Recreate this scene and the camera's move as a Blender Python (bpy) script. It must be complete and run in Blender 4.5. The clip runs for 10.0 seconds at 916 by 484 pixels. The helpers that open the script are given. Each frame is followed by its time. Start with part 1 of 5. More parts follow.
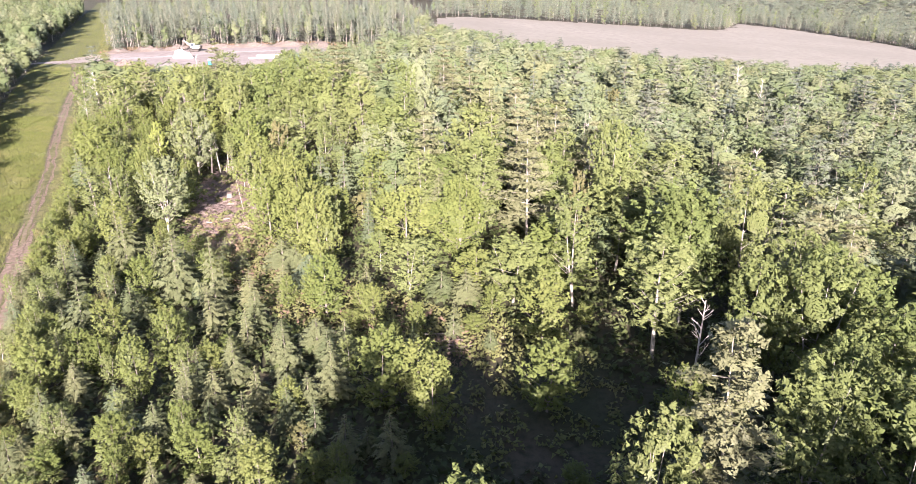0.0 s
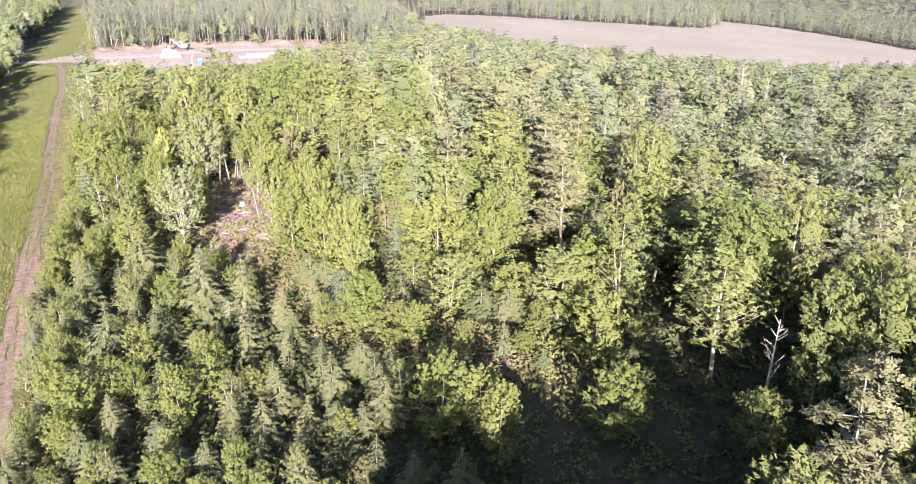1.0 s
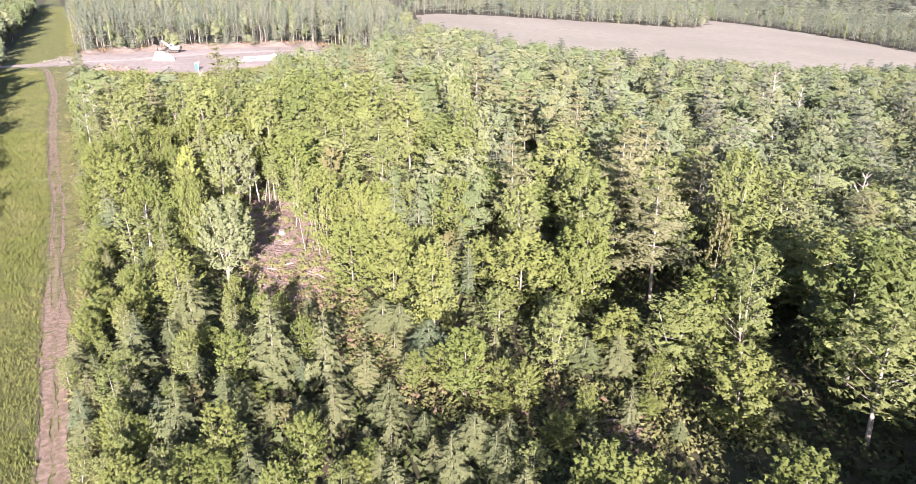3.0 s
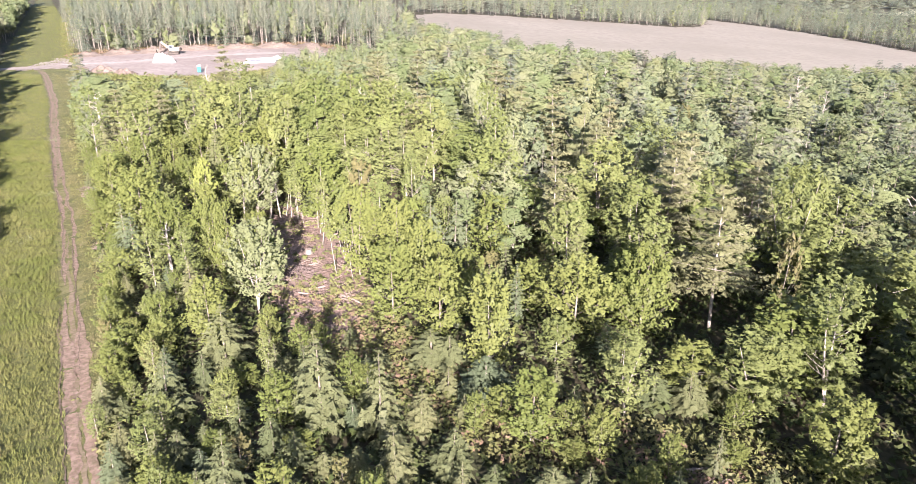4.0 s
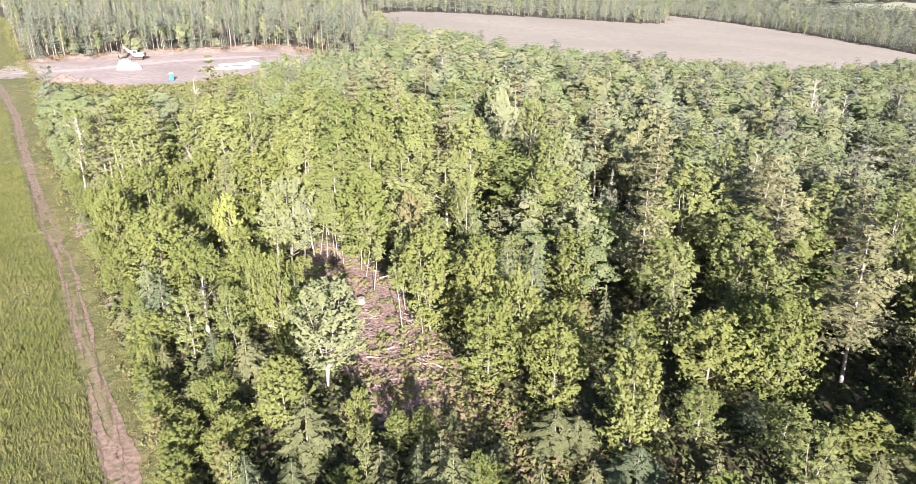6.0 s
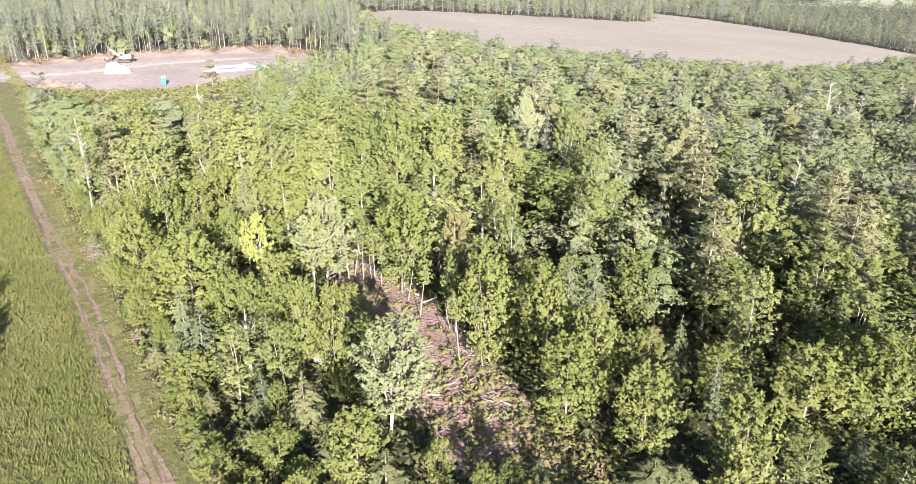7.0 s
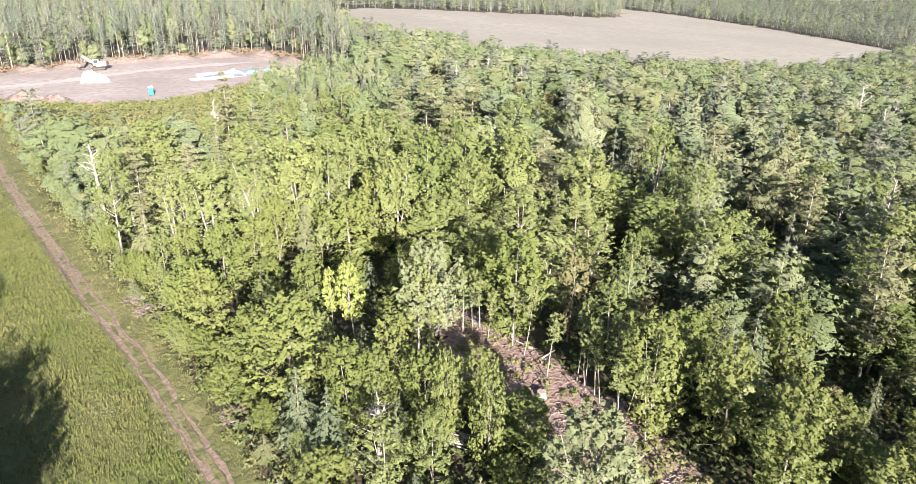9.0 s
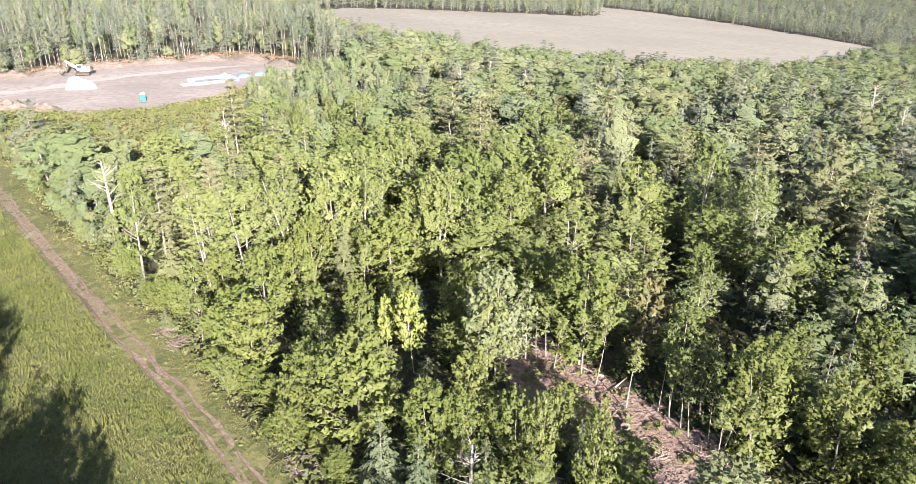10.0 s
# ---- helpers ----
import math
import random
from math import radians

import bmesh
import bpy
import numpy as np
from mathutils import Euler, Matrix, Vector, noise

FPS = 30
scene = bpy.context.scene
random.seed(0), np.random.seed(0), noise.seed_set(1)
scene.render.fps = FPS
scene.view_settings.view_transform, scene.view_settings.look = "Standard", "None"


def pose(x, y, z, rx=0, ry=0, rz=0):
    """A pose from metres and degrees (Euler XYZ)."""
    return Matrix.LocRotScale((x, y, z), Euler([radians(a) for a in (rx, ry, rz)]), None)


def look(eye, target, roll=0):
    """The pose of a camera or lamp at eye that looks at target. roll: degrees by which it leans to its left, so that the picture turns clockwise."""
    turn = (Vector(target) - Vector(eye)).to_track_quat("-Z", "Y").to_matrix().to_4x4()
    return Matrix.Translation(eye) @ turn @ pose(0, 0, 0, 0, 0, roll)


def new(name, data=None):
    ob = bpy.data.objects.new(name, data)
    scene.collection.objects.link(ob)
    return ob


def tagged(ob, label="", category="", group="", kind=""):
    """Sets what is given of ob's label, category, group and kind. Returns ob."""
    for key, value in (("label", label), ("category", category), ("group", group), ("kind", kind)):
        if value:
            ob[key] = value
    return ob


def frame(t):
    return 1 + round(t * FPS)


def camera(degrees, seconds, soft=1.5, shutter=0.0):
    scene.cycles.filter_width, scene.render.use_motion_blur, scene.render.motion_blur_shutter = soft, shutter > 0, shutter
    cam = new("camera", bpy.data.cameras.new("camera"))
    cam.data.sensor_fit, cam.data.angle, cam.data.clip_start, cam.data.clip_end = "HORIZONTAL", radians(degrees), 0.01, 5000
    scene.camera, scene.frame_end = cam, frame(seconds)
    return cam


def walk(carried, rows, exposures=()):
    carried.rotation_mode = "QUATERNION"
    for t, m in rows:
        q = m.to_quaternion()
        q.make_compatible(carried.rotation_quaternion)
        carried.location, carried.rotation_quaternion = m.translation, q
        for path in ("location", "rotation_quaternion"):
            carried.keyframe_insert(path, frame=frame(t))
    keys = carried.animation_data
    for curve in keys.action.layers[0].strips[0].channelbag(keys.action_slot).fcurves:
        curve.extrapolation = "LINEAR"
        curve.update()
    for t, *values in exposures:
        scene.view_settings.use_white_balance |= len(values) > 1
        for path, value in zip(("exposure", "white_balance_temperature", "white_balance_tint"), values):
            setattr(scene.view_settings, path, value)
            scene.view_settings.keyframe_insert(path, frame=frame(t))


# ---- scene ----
cam = camera(65.4, 10.0, soft=0.8)
EXPOSURE = 2.52
METRES, EYE, TILT, LEAN, TURN = 95.0, 35.7, -21.5, 0.0, 0.0
ROWS = [
    (0.0, 0.0, 0.0, 0.0, -0.0, 0.0, 0.0),
    (0.5, -0.0369, 0.0172, 0.0094, -0.98, -0.14, 0.3),
    (1.0, -0.0718, 0.0375, 0.0198, -1.68, -0.27, 0.47),
    (1.5, -0.1053, 0.06, 0.0316, -2.31, -0.38, 0.64),
    (2.0, -0.1372, 0.0853, 0.0444, -2.79, -0.48, 0.77),
    (2.5, -0.168, 0.1126, 0.0574, -3.32, -0.5, 0.9),
    (4.0, -0.2583, 0.2044, 0.1013, -4.33, -0.68, 1.12),
    (4.5, -0.2912, 0.2374, 0.1171, -5.11, -0.78, 1.4),
    (5.0, -0.325, 0.2714, 0.1331, -6.03, -0.9, 1.78),
    (5.5, -0.3606, 0.3062, 0.1494, -7.25, -1.05, 2.27),
    (7.0, -0.4748, 0.4114, 0.1988, -10.09, -1.52, 3.31),
    (7.5, -0.5133, 0.4476, 0.2163, -11.25, -1.7, 3.78),
    (8.0, -0.552, 0.4841, 0.2331, -12.23, -1.85, 4.16),
    (8.5, -0.592, 0.5209, 0.2505, -13.19, -2.07, 4.47),
    (9.0, -0.6313, 0.5577, 0.2672, -13.97, -2.23, 4.8),
    (9.5, -0.6707, 0.5941, 0.2841, -15.05, -2.41, 5.23),
    (10.0, -0.7098, 0.6309, 0.3012, -16.22, -2.61, 5.7),
]
walk(cam, [(t, pose(0, 0, EYE, TILT, LEAN, TURN) @ pose(METRES * x, METRES * y, METRES * z, 90 + pitch, roll, yaw)) for t, x, y, z, yaw, pitch, roll in ROWS],
     exposures=[(0.0, EXPOSURE + 0.15, 6300, 28), (5.0, EXPOSURE + 0.08, 6350, 24), (7.5, EXPOSURE + 0.05, 6350, 19), (10.0, EXPOSURE + 0.07, 6350, 16)])

import itertools

# ---- world and sun ----
SUN_HEIGHT, SUN_SIDE = 19.0, 2.5   # degrees above the horizon; degrees that the shadows swing to -x from +y
world = bpy.data.worlds.new("world")
scene.world = world
world.use_nodes = True
wn = world.node_tree.nodes
sky = wn.new("ShaderNodeTexSky")
sky.sky_type = "NISHITA"
sky.sun_disc = False
sky.sun_elevation = radians(SUN_HEIGHT)
sky.sun_rotation = radians(180 - SUN_SIDE)
world.node_tree.links.new(sky.outputs[0], wn["Background"].inputs[0])
wn["Background"].inputs[1].default_value = 0.05
lamp = bpy.data.lights.new("sun", "SUN")
lamp.energy, lamp.angle, lamp.color = 5.0, radians(0.55), (1.0, 0.92, 0.84)
sun = new("sun", lamp)
a, b = radians(SUN_HEIGHT), radians(SUN_SIDE)
sun_way = Vector((math.sin(b) * math.cos(a), -math.cos(b) * math.cos(a), math.sin(a)))
sun.matrix_basis = look(sun_way * 300, (0, 0, 0))



# ---- materials ----
def nodes_of(name):
    m = bpy.data.materials.new(name)
    m.use_nodes = True
    m.node_tree.nodes.clear()
    return m, m.node_tree.nodes, m.node_tree.links


def mixed(nd, ln, fac, a, b, mode="MIX"):
    """A colour mix; fac, a and b are sockets or values."""
    n = nd.new("ShaderNodeMix")
    n.data_type, n.blend_type = "RGBA", mode
    for sock, v in ((n.inputs[0], fac), (n.inputs[6], a), (n.inputs[7], b)):
        if isinstance(v, bpy.types.NodeSocket):
            ln.new(v, sock)
        else:
            sock.default_value = v if isinstance(v, float) else (*v, 1.0)
    return n.outputs[2]


def noise_fac(nd, ln, scale, detail=3.0, low=0.35, high=0.65, rough=0.55, kind="noise"):
    co = nd.new("ShaderNodeTexCoord").outputs["Object"]
    if kind == "noise":
        n = nd.new("ShaderNodeTexNoise")
        n.inputs["Detail"].default_value, n.inputs["Roughness"].default_value = detail, rough
        out = n.outputs[0]
    else:
        n = nd.new("ShaderNodeTexVoronoi")
        sep = nd.new("ShaderNodeSeparateColor")
        ln.new(n.outputs["Color"], sep.inputs[0])
        out = sep.outputs[0]
    ln.new(co, n.inputs["Vector"])
    n.inputs["Scale"].default_value = scale
    r = nd.new("ShaderNodeMapRange")
    r.inputs[1].default_value, r.inputs[2].default_value = low, high
    ln.new(out, r.inputs[0])
    return r.outputs[0]


def sprayed(nd, ln, col, shader, grain, cover, stretch=1.0, vary=0.18):
    """Turns a leaf surface into a spray of small leaves with gaps; gives the output of the shader and leaf by leaf tint."""
    co = nd.new("ShaderNodeTexCoord").outputs["Object"]
    v = nd.new("ShaderNodeTexVoronoi")
    v.inputs["Scale"].default_value = grain
    scaled = nd.new("ShaderNodeVectorMath")
    scaled.operation = "MULTIPLY"
    scaled.inputs[1].default_value = (1, 1, stretch)
    ln.new(co, scaled.inputs[0]), ln.new(scaled.outputs[0], v.inputs["Vector"])
    sep = nd.new("ShaderNodeSeparateColor")
    ln.new(v.outputs["Color"], sep.inputs[0])
    r = nd.new("ShaderNodeMapRange")
    r.inputs[3].default_value, r.inputs[4].default_value = 1 - vary, 1 + vary
    ln.new(sep.outputs[0], r.inputs[0])
    grey = nd.new("ShaderNodeCombineColor")
    for k in range(3):
        ln.new(r.outputs[0], grey.inputs[k])
    tint = mixed(nd, ln, 1.0, col, grey.outputs[0], "MULTIPLY")
    less = nd.new("ShaderNodeMath")
    less.operation = "GREATER_THAN"
    ln.new(v.outputs["Distance"], less.inputs[0])
    less.inputs[1].default_value = cover
    gap = nd.new("ShaderNodeBsdfTransparent")
    mx = nd.new("ShaderNodeMixShader")
    ln.new(less.outputs[0], mx.inputs[0]), ln.new(shader, mx.inputs[1]), ln.new(gap.outputs[0], mx.inputs[2])
    return mx.outputs[0], tint


def leaf_material(name, dark, mid, light, thin=0.30, joined=False, sheen=0.15, grain=0.0, cover=0.66, stretch=1.0):
    """Leaves or needles: tint by tree, then by leaf clump, then fine noise."""
    m, nd, ln = nodes_of(name)
    if joined:
        tree = noise_fac(nd, ln, 0.21, low=0.0, high=1.0, kind="cells")
    else:
        tree = nd.new("ShaderNodeObjectInfo").outputs["Random"]
    plain = mixed(nd, ln, tree, dark, light)
    col = mixed(nd, ln, 0.55, plain, mixed(nd, ln, noise_fac(nd, ln, 0.9), plain, mid))
    isl = nd.new("ShaderNodeNewGeometry").outputs["Random Per Island"]
    r = nd.new("ShaderNodeMapRange")
    r.inputs[3].default_value, r.inputs[4].default_value = 0.88, 1.12
    ln.new(isl, r.inputs[0])
    grey = nd.new("ShaderNodeCombineColor")
    for k in range(3):
        ln.new(r.outputs[0], grey.inputs[k])
    col = mixed(nd, ln, 1.0, col, grey.outputs[0], "MULTIPLY")
    p = nd.new("ShaderNodeBsdfPrincipled")
    p.inputs["Roughness"].default_value = 0.5
    p.inputs["Specular IOR Level"].default_value = sheen
    p.inputs["Diffuse Roughness"].default_value = 0.85
    tr = nd.new("ShaderNodeBsdfTranslucent")
    mx = nd.new("ShaderNodeMixShader")
    mx.inputs[0].default_value = thin
    ln.new(p.outputs[0], mx.inputs[1]), ln.new(tr.outputs[0], mx.inputs[2])
    done, col = sprayed(nd, ln, col, mx.outputs[0], grain, cover, stretch) if grain else (mx.outputs[0], col)
    ln.new(col, p.inputs["Base Color"])
    ln.new(mixed(nd, ln, 1.0, col, (1.0, 1.05, 0.6), "MULTIPLY"), tr.inputs[0])
    out = nd.new("ShaderNodeOutputMaterial")
    ln.new(done, out.inputs[0])
    return m


def woods_material(name, palette, thin=0.22, grain=7.5, cover=0.66):
    """Leaves of joined woods: each tree takes one of a palette by its own tint, with soft variation in it."""
    m, nd, ln = nodes_of(name)
    own = nd.new("ShaderNodeAttribute")
    own.attribute_name = "tint"
    cell = own.outputs["Fac"]
    ramp = nd.new("ShaderNodeValToRGB")
    ramp.color_ramp.interpolation = "CONSTANT"
    for i, c in enumerate(palette):
        e = ramp.color_ramp.elements[i] if i < 2 else ramp.color_ramp.elements.new(i / len(palette))
        e.position, e.color = i / len(palette), (*c, 1)
    ln.new(cell, ramp.inputs[0])
    col = mixed(nd, ln, noise_fac(nd, ln, 0.7), ramp.outputs[0], palette[1])
    col = mixed(nd, ln, 0.65, ramp.outputs[0], col)
    isl = nd.new("ShaderNodeNewGeometry").outputs["Random Per Island"]
    r = nd.new("ShaderNodeMapRange")
    r.inputs[3].default_value, r.inputs[4].default_value = 0.9, 1.1
    ln.new(isl, r.inputs[0])
    grey = nd.new("ShaderNodeCombineColor")
    for k in range(3):
        ln.new(r.outputs[0], grey.inputs[k])
    col = mixed(nd, ln, 1.0, col, grey.outputs[0], "MULTIPLY")
    p = nd.new("ShaderNodeBsdfPrincipled")
    p.inputs["Roughness"].default_value, p.inputs["Specular IOR Level"].default_value = 0.6, 0.2
    p.inputs["Diffuse Roughness"].default_value = 0.85
    tr = nd.new("ShaderNodeBsdfTranslucent")
    mx = nd.new("ShaderNodeMixShader")
    mx.inputs[0].default_value = thin
    ln.new(p.outputs[0], mx.inputs[1]), ln.new(tr.outputs[0], mx.inputs[2])
    done, col = sprayed(nd, ln, col, mx.outputs[0], grain, cover, vary=0.14)
    ln.new(col, p.inputs["Base Color"]), ln.new(col, tr.inputs[0])
    out = nd.new("ShaderNodeOutputMaterial")
    ln.new(done, out.inputs[0])
    return m


def rough_material(name, a, b, c, scale=1.0, fine=12.0, bump=0.3, rough=0.85, metal=0.0, dist=0.05, spread=(0.35, 0.65)):
    """Three colours mixed by coarse and fine noise, with relief."""
    m, nd, ln = nodes_of(name)
    col = mixed(nd, ln, noise_fac(nd, ln, scale, low=spread[0], high=spread[1]), a, b)
    f = noise_fac(nd, ln, fine, detail=4.0, low=0.42, high=0.72)
    col = mixed(nd, ln, f, col, c)
    p = nd.new("ShaderNodeBsdfPrincipled")
    p.inputs["Roughness"].default_value, p.inputs["Metallic"].default_value = rough, metal
    p.inputs["Specular IOR Level"].default_value = 0.25
    ln.new(col, p.inputs["Base Color"])
    bp = nd.new("ShaderNodeBump")
    bp.inputs["Strength"].default_value, bp.inputs["Distance"].default_value = bump, dist
    ln.new(f, bp.inputs["Height"]), ln.new(bp.outputs[0], p.inputs["Normal"])
    out = nd.new("ShaderNodeOutputMaterial")
    ln.new(p.outputs[0], out.inputs[0])
    return m


MAPLE = ((0.086, 0.110, 0.032), (0.106, 0.128, 0.038), (0.126, 0.142, 0.046))
BIRCH = ((0.098, 0.122, 0.042), (0.116, 0.138, 0.050), (0.138, 0.156, 0.062))
SPRUCE = ((0.066, 0.084, 0.040), (0.092, 0.106, 0.050), (0.122, 0.126, 0.062))
PINE = ((0.104, 0.112, 0.054), (0.122, 0.126, 0.064), (0.140, 0.140, 0.076))
leaf_maple = leaf_material("maple_leaf", *MAPLE)
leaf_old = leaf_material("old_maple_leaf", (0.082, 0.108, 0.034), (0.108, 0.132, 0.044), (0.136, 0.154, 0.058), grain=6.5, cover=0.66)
leaf_birch = leaf_material("birch_leaf", *BIRCH, grain=8.0, cover=0.66)
leaf_spruce = leaf_material("spruce_needle", *SPRUCE, thin=0.18, grain=11.0, cover=0.62)
leaf_fir = leaf_material("fir_needle", (0.060, 0.082, 0.046), (0.076, 0.096, 0.055), (0.094, 0.112, 0.062), thin=0.18, grain=11.0, cover=0.62)
leaf_pine = leaf_material("pine_needle", *PINE, thin=0.15, grain=8.0, cover=0.56)
leaf_yellow = leaf_material("yellow_leaf", (0.159, 0.186, 0.053), (0.180, 0.205, 0.060), (0.169, 0.196, 0.056))
leaf_silver = leaf_material("silvery_leaf", (0.120, 0.140, 0.070), (0.136, 0.156, 0.080), (0.128, 0.148, 0.075))
leaf_brown = leaf_material("brown_leaf", (0.098, 0.104, 0.042), (0.116, 0.114, 0.048), (0.124, 0.112, 0.054))
# both palettes of the joined woods hold distance haze as extra blue
hazed_woods_leaf = woods_material("hazed_woods_leaf", ((0.074, 0.098, 0.044), (0.106, 0.126, 0.057), (0.086, 0.112, 0.058), (0.128, 0.144, 0.077), (0.114, 0.120, 0.060), (0.080, 0.108, 0.047), (0.136, 0.150, 0.087), (0.094, 0.118, 0.070)))
hazed_woods_needle = woods_material("hazed_woods_needle", ((0.062, 0.080, 0.058), (0.088, 0.102, 0.068), (0.074, 0.094, 0.074), (0.112, 0.118, 0.084), (0.080, 0.092, 0.066)), 0.08, 7.0, 0.56)
shrub_leaf = leaf_material("shrub_leaf", (0.094, 0.112, 0.038), (0.118, 0.128, 0.048), (0.142, 0.136, 0.060), joined=True, thin=0.25)
bramble_leaf = leaf_material("bramble_leaf", (0.105, 0.096, 0.046), (0.150, 0.106, 0.070), (0.180, 0.115, 0.092), joined=True, thin=0.2)
grass_blade = leaf_material("grass_blade", (0.088, 0.106, 0.030), (0.108, 0.120, 0.036), (0.128, 0.128, 0.050), joined=True, thin=0.2)
grass_dry = leaf_material("dry_grass_blade", (0.120, 0.124, 0.044), (0.142, 0.134, 0.056), (0.150, 0.128, 0.070), joined=True, thin=0.2)
bark_pale = rough_material("pale_bark", (0.22, 0.20, 0.17), (0.30, 0.275, 0.24), (0.14, 0.12, 0.10), 1.2, 6.0)
bark_grey = rough_material("grey_bark", (0.15, 0.13, 0.11), (0.22, 0.195, 0.165), (0.09, 0.08, 0.065), 1.0, 8.0)
dead_wood = rough_material("dead_wood", (0.27, 0.25, 0.22), (0.33, 0.305, 0.27), (0.19, 0.17, 0.148), 1.0, 8.0)
cut_wood = rough_material("cut_wood", (0.25, 0.20, 0.165), (0.33, 0.275, 0.23), (0.17, 0.13, 0.105), 2.0, 9.0)
brush_wood = rough_material("brush_wood", (0.18, 0.14, 0.125), (0.25, 0.20, 0.18), (0.11, 0.08, 0.07), 2.0, 9.0)
forest_floor = rough_material("forest_floor", (0.034, 0.038, 0.016), (0.062, 0.048, 0.030), (0.024, 0.026, 0.011), 0.12, 1.6, dist=0.2)
grass_ground = rough_material("grass_ground", (0.070, 0.080, 0.026), (0.098, 0.096, 0.038), (0.050, 0.060, 0.020), 0.30, 2.0, dist=0.2)
# darker soil whose colour also holds the shade of the grass edge
shaded_rut_soil = rough_material("shaded_rut_soil", (0.105, 0.080, 0.058), (0.140, 0.104, 0.080), (0.066, 0.056, 0.034), 0.8, 3.5, dist=0.04, bump=0.15)
track_dirt = rough_material("track_dirt", (0.140, 0.098, 0.074), (0.215, 0.158, 0.126), (0.096, 0.082, 0.046), 1.6, 2.6, dist=0.05, bump=0.25)
worn_earth = rough_material("worn_earth", (0.135, 0.104, 0.070), (0.170, 0.132, 0.096), (0.090, 0.088, 0.036), 0.9, 2.6, dist=0.04, bump=0.25)
worn_grass = rough_material("worn_grass", (0.112, 0.114, 0.044), (0.148, 0.130, 0.068), (0.08, 0.09, 0.028), 0.30, 2.2, dist=0.1)
site_dirt = rough_material("site_dirt", (0.196, 0.168, 0.148), (0.262, 0.232, 0.208), (0.172, 0.142, 0.122), 0.05, 0.5, dist=0.1)
pale_gravel = rough_material("pale_gravel", (0.285, 0.255, 0.228), (0.330, 0.300, 0.272), (0.235, 0.205, 0.180), 0.15, 1.4, dist=0.05)
bank_dirt = rough_material("bank_dirt", (0.105, 0.084, 0.070), (0.14, 0.115, 0.098), (0.060, 0.054, 0.040), 0.3, 2.0, dist=0.2)
clearing_soil = rough_material("clearing_soil", (0.180, 0.125, 0.100), (0.235, 0.172, 0.142), (0.090, 0.068, 0.048), 0.5, 2.6, dist=0.2, bump=0.5)
field_soil = rough_material("field_soil", (0.180, 0.164, 0.130), (0.216, 0.199, 0.160), (0.164, 0.148, 0.115), 0.012, 0.25, dist=0.05)
far_pasture = rough_material("far_pasture", (0.200, 0.215, 0.140), (0.240, 0.245, 0.170), (0.180, 0.190, 0.120), 0.01, 0.2, dist=0.05)
mound_dirt = rough_material("mound_dirt", (0.115, 0.088, 0.074), (0.155, 0.124, 0.106), (0.066, 0.052, 0.040), 0.35, 1.2, dist=0.3, bump=0.5)
white_stone = rough_material("white_stone", (0.46, 0.45, 0.43), (0.54, 0.53, 0.51), (0.34, 0.33, 0.31), 0.8, 5.0, dist=0.1)
concrete = rough_material("concrete", (0.36, 0.35, 0.34), (0.42, 0.41, 0.40), (0.30, 0.29, 0.28), 0.5, 4.0)
slab_grey = rough_material("slab_grey", (0.15, 0.165, 0.185), (0.20, 0.215, 0.235), (0.12, 0.13, 0.15), 0.3, 3.0)
blue_tarp = rough_material("blue_tarp", (0.10, 0.17, 0.25), (0.13, 0.21, 0.30), (0.08, 0.13, 0.20), 0.8, 3.0, rough=0.45)
teal_plastic = rough_material("teal_plastic", (0.015, 0.24, 0.27), (0.02, 0.28, 0.31), (0.015, 0.20, 0.23), 0.8, 3.0, rough=0.45, bump=0.05)
white_plastic = rough_material("white_plastic", (0.78, 0.78, 0.76), (0.82, 0.82, 0.80), (0.70, 0.70, 0.68), 0.8, 3.0, rough=0.5, bump=0.05)
cream_paint = rough_material("cream_paint", (0.48, 0.44, 0.36), (0.54, 0.50, 0.42), (0.36, 0.32, 0.26), 0.8, 4.0, rough=0.5, bump=0.05)
dark_steel = rough_material("dark_steel", (0.05, 0.045, 0.04), (0.09, 0.075, 0.06), (0.03, 0.03, 0.03), 1.5, 6.0, rough=0.6, metal=0.3)
boom_paint = rough_material("boom_paint", (0.20, 0.18, 0.15), (0.27, 0.24, 0.20), (0.12, 0.10, 0.08), 1.0, 5.0, rough=0.6, bump=0.05)
cab_glass = rough_material("cab_glass", (0.03, 0.04, 0.05), (0.05, 0.06, 0.07), (0.02, 0.03, 0.03), 1.5, 6.0, rough=0.1, bump=0.0)


# ---- the lie of the land ----
def land(x, y):
    """Height of the ground: level by the grass strip, falling away to +x."""
    u = np.asarray(x, float) - 10
    s = 0.5 * (u + np.hypot(u, 30))
    return -45 * np.tanh(0.08 * s / 45)


def inside(px, py, poly):
    """Which points lie in the polygon."""
    px, py = np.asarray(px, float), np.asarray(py, float)
    hit = np.zeros(px.shape, bool)
    n = len(poly)
    for i in range(n):
        (x0, y0), (x1, y1) = poly[i], poly[(i + 1) % n]
        if y0 == y1:
            continue
        cross = ((y0 > py) != (y1 > py)) & (px < (x1 - x0) * (py - y0) / (y1 - y0) + x0)
        hit ^= cross
    return hit


